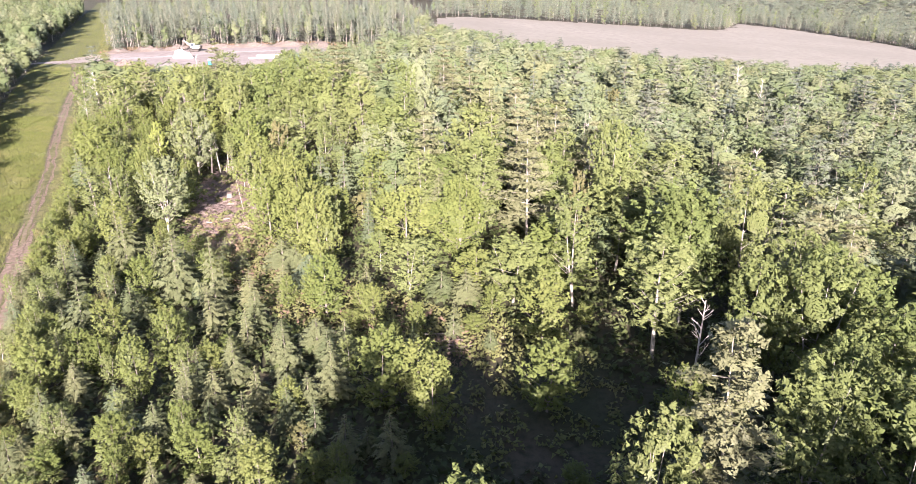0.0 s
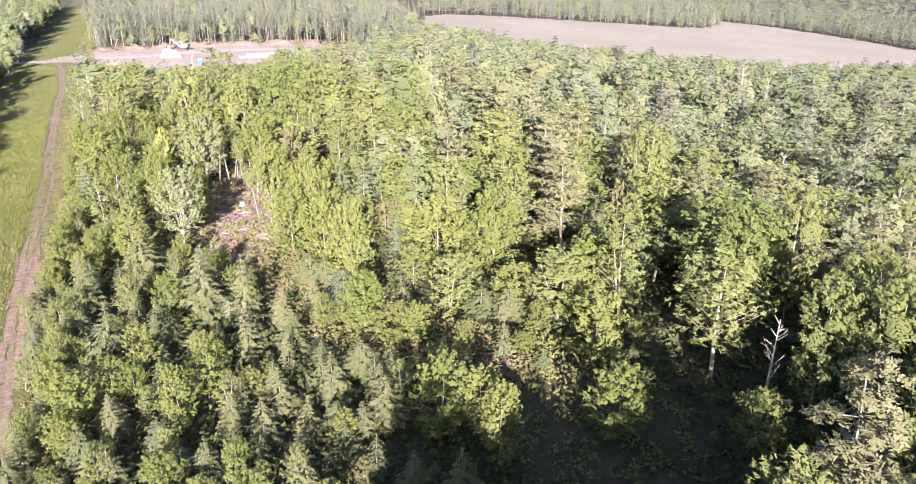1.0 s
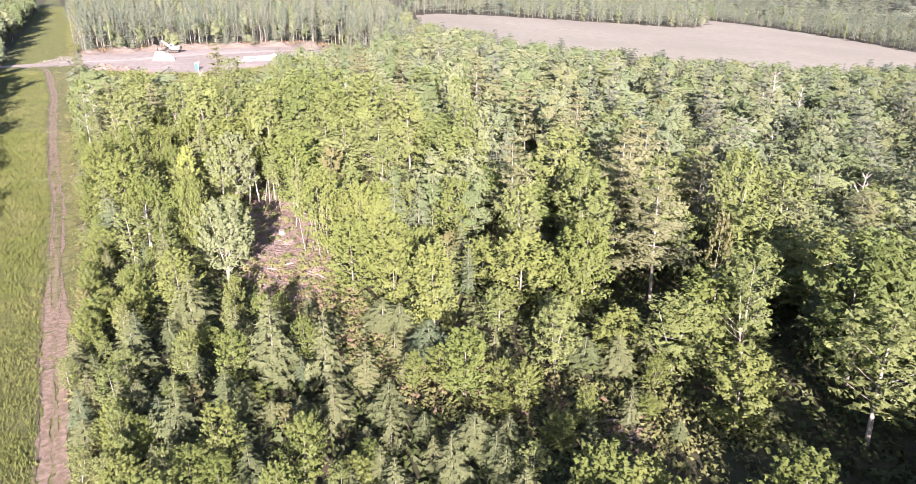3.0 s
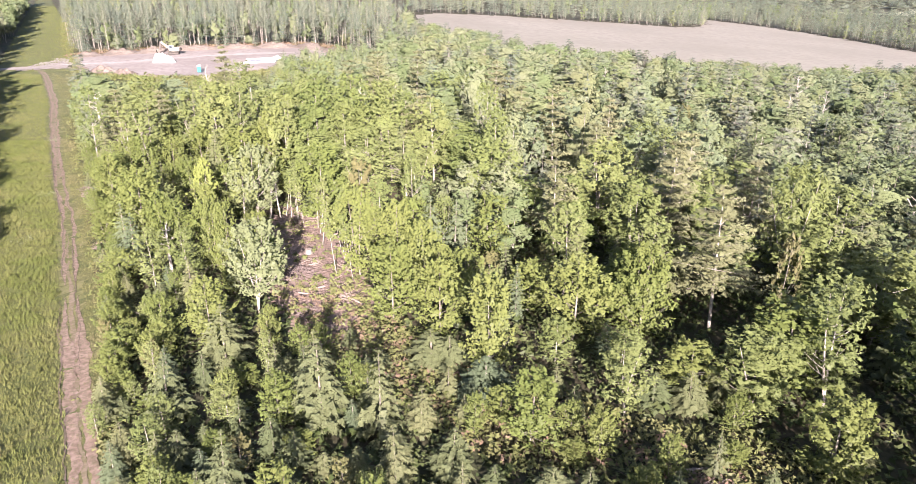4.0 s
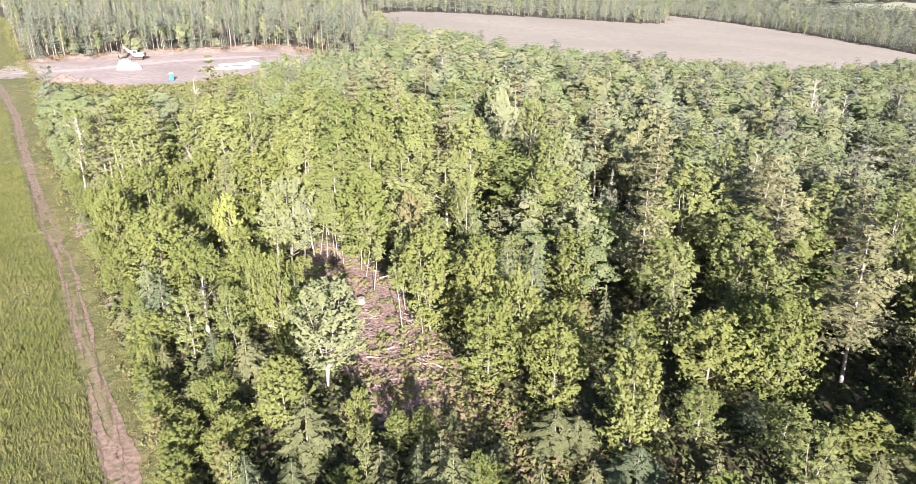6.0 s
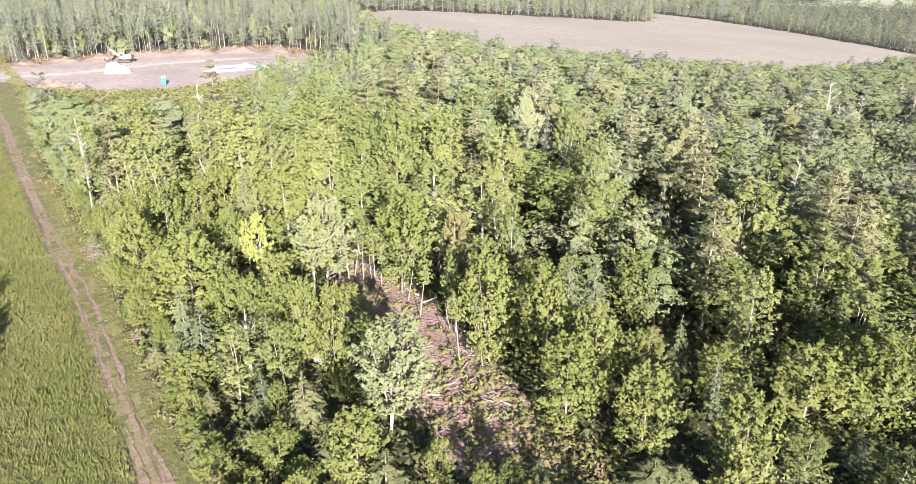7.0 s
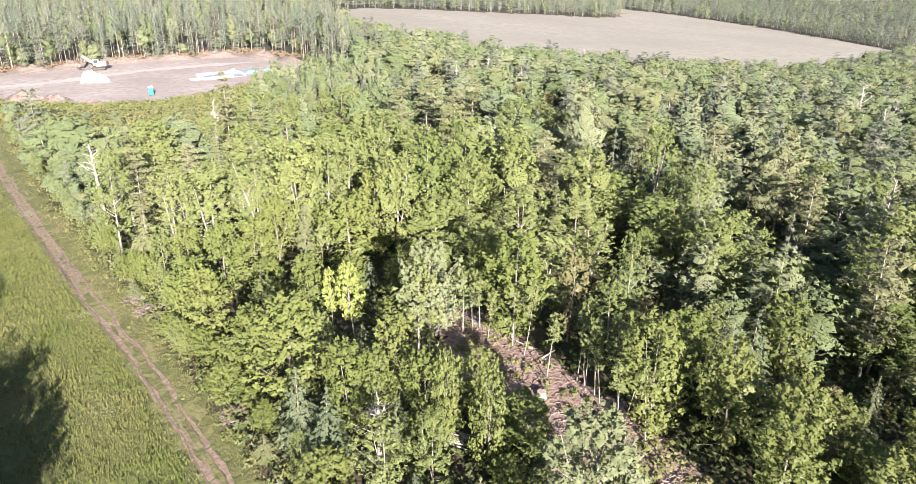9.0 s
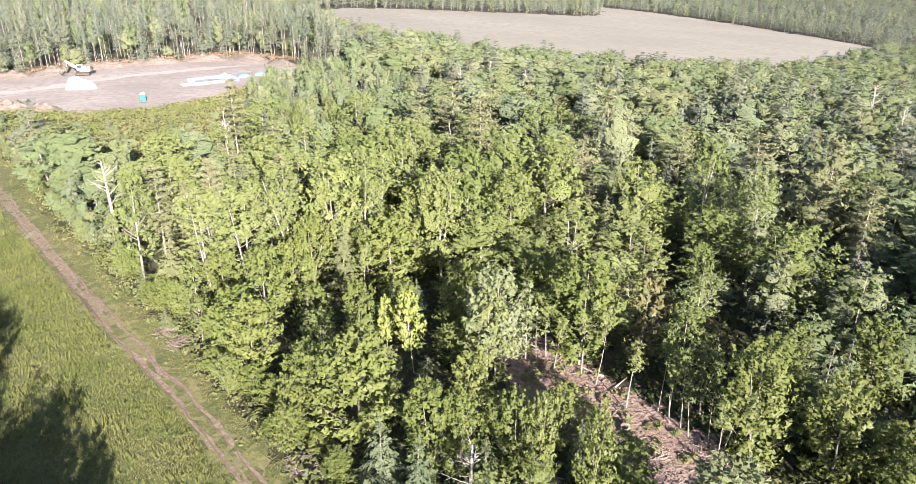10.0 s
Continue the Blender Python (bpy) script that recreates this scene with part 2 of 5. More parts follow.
def off_line(px, py, line):
    """Distance of points from a polyline."""
    px, py = np.asarray(px, float), np.asarray(py, float)
    best = np.full(px.shape, 1e9)
    for (x0, y0), (x1, y1) in zip(line, line[1:]):
        dx, dy = x1 - x0, y1 - y0
        k = np.clip(((px - x0) * dx + (py - y0) * dy) / (dx * dx + dy * dy), 0, 1)
        best = np.minimum(best, np.hypot(px - x0 - k * dx, py - y0 - k * dy))
    return best


TRACK = [(-14, -10), (-30, 24), (-41, 48), (-50, 69), (-55, 80), (-64, 101), (-75, 127), (-83, 143), (-92, 163), (-108, 199), (-115, 216), (-136, 259), (-145, 274)]
STRIP_RIGHT = [(-6, -10), (-22, 20), (-36, 48), (-42, 59), (-51, 76), (-57, 93), (-66, 114), (-71, 125), (-77, 140), (-85, 157), (-95, 179), (-123, 248), (-133, 272), (-148, 303), (-183, 383), (-222, 475), (-290, 620), (-322, 690)]
STRIP_LEFT = [(-34, -10), (-58, 46), (-78, 92), (-88, 114), (-100, 141), (-122, 191), (-157, 271), (-192, 354), (-240, 470), (-330, 690)]
STRIP = STRIP_LEFT + STRIP_RIGHT[::-1]
SITE = [(-151, 270), (-136, 276), (-123, 263), (-104, 256), (-88, 257), (-75, 267), (-64, 279), (-50, 292), (-44, 303), (-52, 322), (-68, 334), (-100, 327), (-115, 320), (-137, 309), (-150, 300)]
ROAD = [(-185, 262), (-165, 268), (-148, 277), (-133, 283), (-120, 287)]
FIELD = [(-20, 415), (8, 370), (37, 322), (96, 308), (154, 315), (232, 362), (328, 430), (325, 550), (300, 645), (262, 695), (207, 579), (73, 541), (-9, 519)]
CLEARING = [(-44, 131), (-38, 129), (-34, 117), (-30, 107), (-27, 95), (-27, 85), (-34, 84), (-40, 98), (-43, 108), (-45, 119)]
SWATH = [(-27, 95), (-20, 84), (-4, 73), (8, 70), (16, 58), (14, 44), (2, 44), (-4, 56), (-12, 62), (-24, 74), (-34, 84)]
BRUSHY = [(-118, 246), (-107, 252), (-95, 251), (-78, 254), (-66, 260), (-62, 240), (-64, 222), (-69, 209), (-77, 196), (-84, 186), (-92, 196), (-101, 206), (-113, 228)]
YOUNG = [(-36, 30), (-39, 48), (-50, 72), (-56, 90), (-52, 100), (-42, 100), (-36, 86), (-24, 75), (-13, 62), (-7, 54), (-4, 40), (-7, 25)]
NURSERY = [(-66, 214), (-61, 193), (-51, 203), (-40, 215), (-20, 235), (-18, 272), (-35, 296), (-50, 292), (-64, 278), (-66, 260), (-63, 236)]
STAND = [(-320, 700), (-288, 622), (-221, 476), (-182, 385), (-149, 310), (-115, 323), (-68, 338), (-50, 325), (-38, 305), (-15, 330), (-25, 420), (-15, 520), (-20, 700)]


# ---- mesh helpers ----
def mesh_from(name, verts, faces, *more, tint=None):
    """verts n x 3, faces: arrays of m x 3 or m x 4 indices; then the leaves' rounded normals, if any, and the material."""
    material = more[-1]
    me = bpy.data.meshes.new(name)
    verts = np.ascontiguousarray(verts, np.float32)
    if not isinstance(faces, list):
        faces = [faces]
    faces = [np.asarray(f, np.int32) for f in faces if len(f)]
    loops = np.concatenate([f.ravel() for f in faces])
    sizes = np.concatenate([np.full(len(f), f.shape[1], np.int32) for f in faces])
    starts = np.concatenate([[0], np.cumsum(sizes)[:-1]]).astype(np.int32)
    me.vertices.add(len(verts))
    me.vertices.foreach_set("co", verts.ravel())
    me.loops.add(len(loops))
    me.loops.foreach_set("vertex_index", loops)
    me.polygons.add(len(sizes))
    me.polygons.foreach_set("loop_start", starts)
    me.materials.append(material)
    if tint is not None:
        me.attributes.new("tint", "FLOAT", "POINT").data.foreach_set("value", np.ascontiguousarray(tint, np.float32))
    me.update(calc_edges=True)
    if len(more) == 2:
        me.normals_split_custom_set_from_vertices(more[0])
    return me


def part(name, bm, material, parent=None, label="", smooth=False):
    """Links a bmesh or a mesh as one object under a thing or a part."""
    if isinstance(bm, bpy.types.Mesh):
        me = bm
    else:
        me = bpy.data.meshes.new(name)
        bmesh.ops.recalc_face_normals(bm, faces=bm.faces)
        bm.to_mesh(me)
        bm.free()
        me.materials.append(material)
    if smooth:
        me.shade_smooth()
    ob = new(name, me)
    ob.parent = parent
    return tagged(ob, label)


def tube(points, radii, sides=6):
    """A tapered tube along points: verts and quads."""
    P = np.asarray(points, float)
    n = len(P)
    T = np.gradient(P, axis=0)
    T /= np.linalg.norm(T, axis=1, keepdims=True) + 1e-9
    ref = np.where(np.abs(T[:, 2:3]) > 0.9, np.array([[1.0, 0, 0]]), np.array([[0, 0, 1.0]]))
    U = np.cross(T, ref)
    U /= np.linalg.norm(U, axis=1, keepdims=True) + 1e-9
    W = np.cross(T, U)
    a = np.linspace(0, 2 * np.pi, sides, endpoint=False)
    V = P[:, None] + np.asarray(radii, float)[:, None, None] * (np.cos(a)[None, :, None] * U[:, None] + np.sin(a)[None, :, None] * W[:, None])
    i, j = np.meshgrid(np.arange(n - 1), np.arange(sides), indexing="ij")
    k = (j + 1) % sides
    F = np.stack([i * sides + j, i * sides + k, (i + 1) * sides + k, (i + 1) * sides + j], -1).reshape(-1, 4)
    return V.reshape(-1, 3), F


def joined(pieces):
    """Joins (verts, faces) pairs of one face size."""
    Vs, Fs, Ns, o = [], [], [], 0
    for V, F, *N in pieces:
        Vs.append(V), Fs.append(F + o), Ns.extend(N)
        o += len(V)
    return (np.concatenate(Vs), np.concatenate(Fs), *([np.concatenate(Ns)] if Ns else []))


def cards(C, N, size, g, long=1.5, fold=0.25, axis=None, soft=None, even=0.8):
    """Folded leaf shapes at centres C facing N; axis: which way they point, else any way; soft: rounded shading directions."""
    C, N = np.asarray(C, float), np.asarray(N, float)
    n = len(C)
    N = N / (np.linalg.norm(N, axis=1, keepdims=True) + 1e-9)
    A = g.normal(size=(n, 3)) if axis is None else np.asarray(axis, float)
    U = A - (A * N).sum(1, keepdims=True) * N
    U /= np.linalg.norm(U, axis=1, keepdims=True) + 1e-9
    W = np.cross(N, U)
    s = np.broadcast_to(np.asarray(size, float), (n,))[:, None] * 0.5
    drop = N * s * fold
    V = np.stack([C + U * s * long - drop, C - U * s * 0.75 + W * s * 0.85, C - U * s * 0.75 - W * s * 0.85], 1).reshape(-1, 3)
    F = np.arange(3 * n).reshape(-1, 3)
    S = N if soft is None else even * soft + (1.2 - even) * N
    S = S / (np.linalg.norm(S, axis=1, keepdims=True) + 1e-9)
    back = (S * N).sum(1) < 0
    F[back] = F[back][:, ::-1]
    return V, F, np.repeat(S, 3, 0)


def lump(g, c, r):
    """A rough leafy mass: two staggered rings between a low and a high corner; verts, triangles and round normals."""
    a = np.arange(6) * np.pi / 3
    D = np.concatenate([[[0, 0, 1.0]], np.stack([0.86 * np.cos(a), 0.86 * np.sin(a), 0 * a + 0.5], 1), np.stack([0.86 * np.cos(a + 0.52), 0.86 * np.sin(a + 0.52), 0 * a - 0.5], 1), [[0, 0, -1.0]]])
    F = []
    for i in range(6):
        j = (i + 1) % 6
        F += [(0, 1 + i, 1 + j), (1 + i, 7 + i, 1 + j), (1 + j, 7 + i, 7 + j), (13, 7 + j, 7 + i)]
    return c + D * r * (1 + g.normal(0, 0.14, (14, 1))), np.array(F), D


def ball(g, n):
    v = g.normal(size=(n, 3))
    return v / np.linalg.norm(v, axis=1, keepdims=True)


def fitted(tree, height, width):
    """Scales a tree so that its crown has the given height and width."""
    wood, crown = tree
    if crown is None:
        return tree
    V = crown[0]
    sz = height / np.percentile(V[:, 2], 99.7)
    sx = width / (2 * np.percentile(np.hypot(V[:, 0], V[:, 1]), 96))
    k = np.array([sx, sx, sz])
    return (wood[0] * k, wood[1]), (V * k, *crown[1:])


# ---- kinds of trees: each gives trunk (verts, faces) and crown (verts, faces) ----
def broadleaf(g, height=11.0, width=4.6, base=0.28, plumes=110, leaves=15, leaf=0.34, length=1.1, girth=0.34, forks=1, limbs=11, stem=0.14, sides=6, top=0.40, rise=0.9, gaps=0.9, even=0.8, loose=0.4, dome=0.75, core=0, mass=0.44):
    """A maple, birch or poplar: one or more stems, limbs, and plumes of leaves that sweep outwards and up, with gaps between."""
    wood, tops = [], []
    bend = g.normal(0, 0.35, 2)
    for f in range(forks):
        spread = g.normal(0, 0.16 * width * (forks > 1), 2)
        k = np.linspace(0, 1, 7)[:, None]
        P = np.concatenate([np.clip(k - 0.12, 0, 1) * spread + np.sin(k * 2.2) * bend * 0.6, k * height * (0.93 - 0.07 * f)], 1)
        wood.append(tube(P, stem * (1 - k[:, 0] * 0.88) / (1 + 0.2 * (forks - 1)), sides))
        tops.append(P)
    q = (np.arange(plumes) + g.uniform(0, 1, plumes)) / plumes
    q = q ** 0.88
    turn = np.arange(plumes) * 2.4 + g.normal(0, 0.4, plumes)
    prof = np.sqrt(np.clip(1 - np.abs((q - top) / np.where(q > top, 1.03 - top, 0.32 + top)) ** 2.1, 0.02, 1))
    a, b, c = g.uniform(0, 6.28, 3)
    lob = 1 + 0.16 * np.sin(turn * 3 + a) + 0.12 * np.sin(turn * 2 - q * 9 + b)
    keep = np.sin(turn * 2 + 5 * q + a) + np.sin(turn * 3 - 8 * q + b) + np.sin(11 * q + c) > -1.9 + gaps
    keep |= q > 0.88
    r = width / 2 * prof * lob * g.uniform(0.35, 1.0, plumes) ** 0.5
    T = np.stack([r * np.cos(turn), r * np.sin(turn), (base + (1 - base) * q) * height], 1)
    T[:, :2] += np.sin(q * 2.2)[:, None] * bend * 0.6
    way = np.stack([np.cos(turn) * (1.05 - 0.6 * q), np.sin(turn) * (1.05 - 0.6 * q), 0.1 + rise * q], 1) + g.normal(0, 0.16, (plumes, 3))
    way /= np.linalg.norm(way, axis=1, keepdims=True)
    T, way, q, r = T[keep], way[keep], q[keep], r[keep]
    m = len(T)
    L = length * g.uniform(0.6, 1.4, m) * (1.1 - 0.25 * q)
    B = T - way * L[:, None]
    for i in np.argsort(-r * g.uniform(0.6, 1.2, m))[:limbs]:
        P = tops[g.integers(forks)]
        h0 = max(0.12 * height, B[i, 2] - 0.5 - 0.75 * np.hypot(*B[i, :2]))
        o = np.array([np.interp(h0, P[:, 2], P[:, d]) for d in range(3)])
        k = np.linspace(0, 1, 4)[:, None]
        wood.append(tube(o + (B[i] + way[i] * L[i] * 0.4 - o) * k + np.array([0, 0, -0.22]) * np.sin(k * np.pi), stem * 0.30 * (1 - 0.8 * k[:, 0]), max(3, sides - 2)))
    n = m * leaves
    d = np.repeat(way, leaves, 0)
    D = ball(g, n)
    D -= (D * d).sum(1, keepdims=True) * d
    D /= np.linalg.norm(D, axis=1, keepdims=True) + 1e-6
    u = g.uniform(0, 1, n) ** 0.85
    w = girth * np.repeat(L, leaves) * np.sin(np.pi * (0.16 + 0.82 * u)) ** 0.9 * g.uniform(0.35, 1.05, n)
    pos = np.repeat(B, leaves, 0) + d * (np.repeat(L, leaves) * u)[:, None] + D * w[:, None]
    out = np.repeat(T - np.array([0, 0, height * (base + 0.3 * (1 - base))]), leaves, 0)
    out /= np.linalg.norm(out, axis=1, keepdims=True) + 1e-6
    N = D * 0.8 + d * 0.2 + out * 0.3 + np.array([0, 0, 0.3]) + g.normal(0, 0.30, (n, 3))
    soft = D * (0.9 - 0.55 * dome) + out * dome + np.array([0, 0, 0.22])
    crown = cards(pos, N, leaf * g.uniform(0.6, 1.3, n), g, 1.3, axis=d + D * 0.5 + g.normal(0, loose, (n, 3)), soft=soft, even=even)
    if core:
        bits = [crown]
        for i in range(core):
            f = (i + 0.5) / core
            t = i * 2.4 + g.uniform(0, 1)
            ring = width / 2 * np.sqrt(max(0.05, 1 - abs((f - top) / (1.03 - top if f > top else 0.32 + top)) ** 2.1))
            off = 0.45 * ring * (0.4 + 0.6 * g.uniform())
            c = np.array([off * np.cos(t), off * np.sin(t), (base + (1 - base) * (0.12 + 0.72 * f)) * height])
            V, F, D = lump(g, c, np.array([1, 1, 0.95]) * ring * mass * g.uniform(0.87, 1.13))
            away = V - np.array([0, 0, height * (base + 0.3 * (1 - base))])
            away /= np.linalg.norm(away, axis=1, keepdims=True)
            S = D * 0.45 + away * 0.9 + np.array([0, 0, 0.15])
            bits.append((V, F, S / np.linalg.norm(S, axis=1, keepdims=True)))
        crown = joined(bits)
    return joined(wood), crown


def conifer(g, height=7.0, width=3.2, tiers=15, arms=9, per=3, base=0.05, needle=0.20, droop=0.22, bare=0.0, stem=0.09, sides=6, ragged=0.18):
    """A spruce or fir: whorls of flat fronds with side twigs that shorten to a spire, dark gaps between the whorls."""
    k = np.linspace(0, 1, 6)
    wood = [tube(np.stack([0 * k, 0 * k, k * height * 0.99], 1), stem * (1 - 0.93 * k), sides)]
    pos, N, ax, size = [], [], [], []
    low = max(base, bare)
    for t in range(tiers):
        f = (t + g.uniform(-0.18, 0.18)) / (tiers - 1)
        f = min(max(f, 0.0), 1.0)
        h = (low + (0.985 - low) * f ** 0.9) * height
        r = width / 2 * 1.12 * ((1 - f) ** 0.85 * (0.82 + 0.18 * min(1, f * 5)) + 0.05) * g.uniform(1 - ragged, 1 + 0.5 * ragged)
        m = max(4, int(round(arms * (0.5 + 0.5 * (1 - f)))))
        for a in g.uniform(0, 2 * np.pi) + np.arange(m) * 2 * np.pi / m + g.normal(0, 0.2, m):
            rr = r * g.uniform(1 - 1.6 * ragged, 1 + 0.8 * ragged)
            q = max(1, int(round(per * (0.3 + 0.7 * (1 - f)))))
            u = np.append(np.repeat(np.linspace(0.38, 0.86, q) if q > 1 else np.array([0.6]), 2), 0.86)
            swing = np.append(np.tile([-0.8, 0.8], q), 0.0) + g.normal(0, 0.14, 2 * q + 1)
            long = np.append((0.38 * rr * (1.2 - u[:-1])) * g.uniform(0.8, 1.2, 2 * q) + needle, 0.34 * rr + needle)
            way = np.stack([np.cos(a + swing), np.sin(a + swing)], 1)
            c = np.stack([np.cos(a) * rr * u, np.sin(a) * rr * u, h - droop * rr * u + 0.26 * rr * u ** 3 + g.normal(0, 0.02, 2 * q + 1)], 1)
            c[:, :2] += way * long[:, None] * 0.28
            pos.append(c)
            N.append(np.column_stack([np.tile([np.cos(a), np.sin(a)], (2 * q + 1, 1)) * 0.50 + g.normal(0, 0.22, (2 * q + 1, 2)), np.full(2 * q + 1, 0.75)]))
            ax.append(np.column_stack([way, 0.10 - droop + g.normal(0, 0.12, 2 * q + 1)]))
            size.append(long * 0.86)
    pos, N, ax, size = (np.concatenate(v) for v in (pos, N, ax, size))
    tip = np.array([[0, 0, height * (1 - 0.02 * i)] for i in range(5)]) + g.normal(0, 0.02, (5, 3))
    pos, N = np.concatenate([pos, tip]), np.concatenate([N, np.column_stack([g.normal(0, 1, (5, 2)), np.zeros(5)])])
    ax, size = np.concatenate([ax, np.tile([0, 0, 1.0], (5, 1))]), np.concatenate([size, np.full(5, needle * 1.3)])
    soft = pos * np.array([1, 1, 0]) / (np.linalg.norm(pos[:, :2], axis=1, keepdims=True) + 0.05) * 0.62 + np.array([0, 0, 0.52])
    return joined(wood), cards(pos, N, size, g, 1.55, 0.22, ax, soft, even=0.85)


def plumed_pine(g, height=13.0, width=7.0, whorls=9, plumes=6, tufts=26, needle=0.36, bare=0.35, stem=0.17, sides=6):
    """A white pine: uneven whorls of long limbs with flat plumes of needles."""
    k = np.linspace(0, 1, 7)
    lean = g.normal(0, 0.25, 2)
    wood = [tube(np.stack([k * lean[0], k * lean[1], k * height], 1), stem * (1 - 0.9 * k), sides)]
    pos, N = [], []
    for t in range(whorls):
        f = t / (whorls - 1)
        h = (bare + (0.99 - bare) * f) * height
        r = width / 2 * (1.0 - 0.72 * f ** 1.4) * g.uniform(0.75, 1.1)
        m = max(3, int(plumes * (1 - 0.35 * f)))
        for a in g.uniform(0, 2 * np.pi) + np.arange(m) * 2 * np.pi / m + g.normal(0, 0.3, m):
            rr = r * g.uniform(0.45, 1.1)
            end = np.array([rr * np.cos(a), rr * np.sin(a), h + rr * g.uniform(0.05, 0.35)])
            start = np.array([lean[0] * h / height, lean[1] * h / height, h])
            q = np.linspace(0, 1, 3)[:, None]
            wood.append(tube(start + (end - start) * q, 0.05 * (1 - 0.75 * q[:, 0]), max(3, sides - 3)))
            n = max(5, int(tufts * (0.4 + 0.6 * rr / (width / 2))))
            u = g.uniform(0.35, 1.08, n)[:, None]
            p = start + (end - start) * u + g.normal(0, 1, (n, 3)) * np.array([0.36, 0.36, 0.10]) * (0.6 + 0.25 * rr)
            pos.append(p)
            N.append(np.column_stack([g.normal(0, 0.5, (n, 2)), np.full(n, 0.9)]))
    pos, N = np.concatenate(pos), np.concatenate(N)
    soft = pos * np.array([1, 1, 0]) / (np.linalg.norm(pos[:, :2], axis=1, keepdims=True) + 0.3) * 0.7 + np.array([0, 0, 0.6])
    return joined(wood), cards(pos, N, needle * g.uniform(0.7, 1.3, len(pos)), g, 1.5, 0.35, soft=soft)


def snag(g, height=9.0, limbs=15, stem=0.20, spread=0.22, fork=False):
    """A dead tree: bare, broken, pale."""
    k = np.linspace(0, 1, 8)
    P = np.stack([np.sin(k * 2) * g.normal(0, 0.3), np.sin(k * 2.4) * g.normal(0, 0.3), k * height], 1)
    wood = [tube(P, stem * (1 - 0.75 * k), 7)]
    for i in range(limbs):
        h = g.uniform(0.4, 0.97)
        a = np.array([np.interp(h, k, P[:, d]) for d in range(3)])
        t = g.uniform(0, 6.28)
        L = spread * height * (1.15 - h) * g.uniform(0.5, 1.1) + 0.4
        end = a + np.array([np.cos(t), np.sin(t), g.uniform(0.3, 1.1)]) * L
        q = np.linspace(0, 1, 4)[:, None]
        mid = a + (end - a) * q + np.array([0, 0, 0.18 * L]) * q * q
        wood.append(tube(mid, stem * 0.28 * (1 - 0.8 * q[:, 0]), 4))
        for s in range(2):
            b = mid[2] if s else mid[1]
            t2 = t + g.choice([-0.8, 0.8])
            e2 = b + np.array([np.cos(t2), np.sin(t2), g.uniform(0.2, 0.9)]) * L * 0.45
            wood.append(tube(b + (e2 - b) * np.linspace(0, 1, 3)[:, None], stem * 0.18 * np.array([1, 0.6, 0.25]), 3))
    return joined(wood)


# ---- ground and the large surfaces ----
def sheet(name, poly, step, lift, material, rough=0.0, edge=0.0):
    """A sheet over the land inside a polygon, with a ragged edge and small relief."""
    xs, ys = [p[0] for p in poly], [p[1] for p in poly]
    gx = np.arange(min(xs) - step, max(xs) + 2 * step, step)
    gy = np.arange(min(ys) - step, max(ys) + 2 * step, step)
    X, Y = np.meshgrid(gx, gy, indexing="ij")
    nx, ny = X.shape
    i, j = np.meshgrid(np.arange(nx - 1), np.arange(ny - 1), indexing="ij")
    g = np.random.default_rng(len(poly) * 31 + int(step * 10))
    wob = g.normal(0, edge, i.shape)
    cx, cy = (gx[:-1] + step / 2)[i] + wob, (gy[:-1] + step / 2)[j] + np.roll(wob, 3, 0)
    keep = inside(cx, cy, poly)
    F = np.stack([i * ny + j, (i + 1) * ny + j, (i + 1) * ny + j + 1, i * ny + j + 1], -1)[keep]
    X = X + g.uniform(-0.3, 0.3, X.shape) * step
    Y = Y + g.uniform(-0.3, 0.3, Y.shape) * step
    Z = land(X, Y) + lift + np.abs(g.normal(0, rough, X.shape))
    V = np.stack([X, Y, Z], -1).reshape(-1, 3)
    used = np.unique(F)
    remap = np.zeros(len(V), np.int32)
    remap[used] = np.arange(len(used))
    return part(name, mesh_from(name, V[used], remap[F], material), None, smooth=True)


def ground_sheet():
    """One sheet to the horizon: fine near, coarse far."""
    ax = np.concatenate([-np.geomspace(4500, 360, 14), np.arange(-350, 520, 10), np.geomspace(530, 4500, 14)])
    ay = np.concatenate([-np.geomspace(4500, 120, 10), np.arange(-110, 760, 10), np.geomspace(770, 4700, 18)])
    X, Y = np.meshgrid(ax, ay, indexing="ij")
    nx, ny = X.shape
    i, j = np.meshgrid(np.arange(nx - 1), np.arange(ny - 1), indexing="ij")
    F = np.stack([i * ny + j, (i + 1) * ny + j, (i + 1) * ny + j + 1, i * ny + j + 1], -1).reshape(-1, 4)
    V = np.stack([X, Y, land(X, Y)], -1).reshape(-1, 3)
    return part("ground", mesh_from("ground", V, F, forest_floor), None, smooth=True)


tagged(ground_sheet(), "brown-green forest floor with leaf litter and moss", "ground", kind="structure")
tagged(sheet("grass_strip", STRIP, 0.9, 0.06, grass_ground, 0.05, 0.5), "rough mown yellow-green grass strip through the woods", "grass", kind="structure")
tagged(sheet("field", FIELD, 6.0, 0.10, field_soil, 0.02, 2.0), "bare pinkish-brown ploughed farm field", "field", kind="structure")
tagged(sheet("building_site", SITE, 1.8, 0.12, site_dirt, 0.03, 0.6), "levelled pale reddish bare earth of a building site", "ground", kind="structure")
tagged(sheet("clearing", CLEARING, 0.5, 0.05, clearing_soil, 0.05, 0.5), "small clearing with bare brown soil and wood litter", "ground", kind="structure")


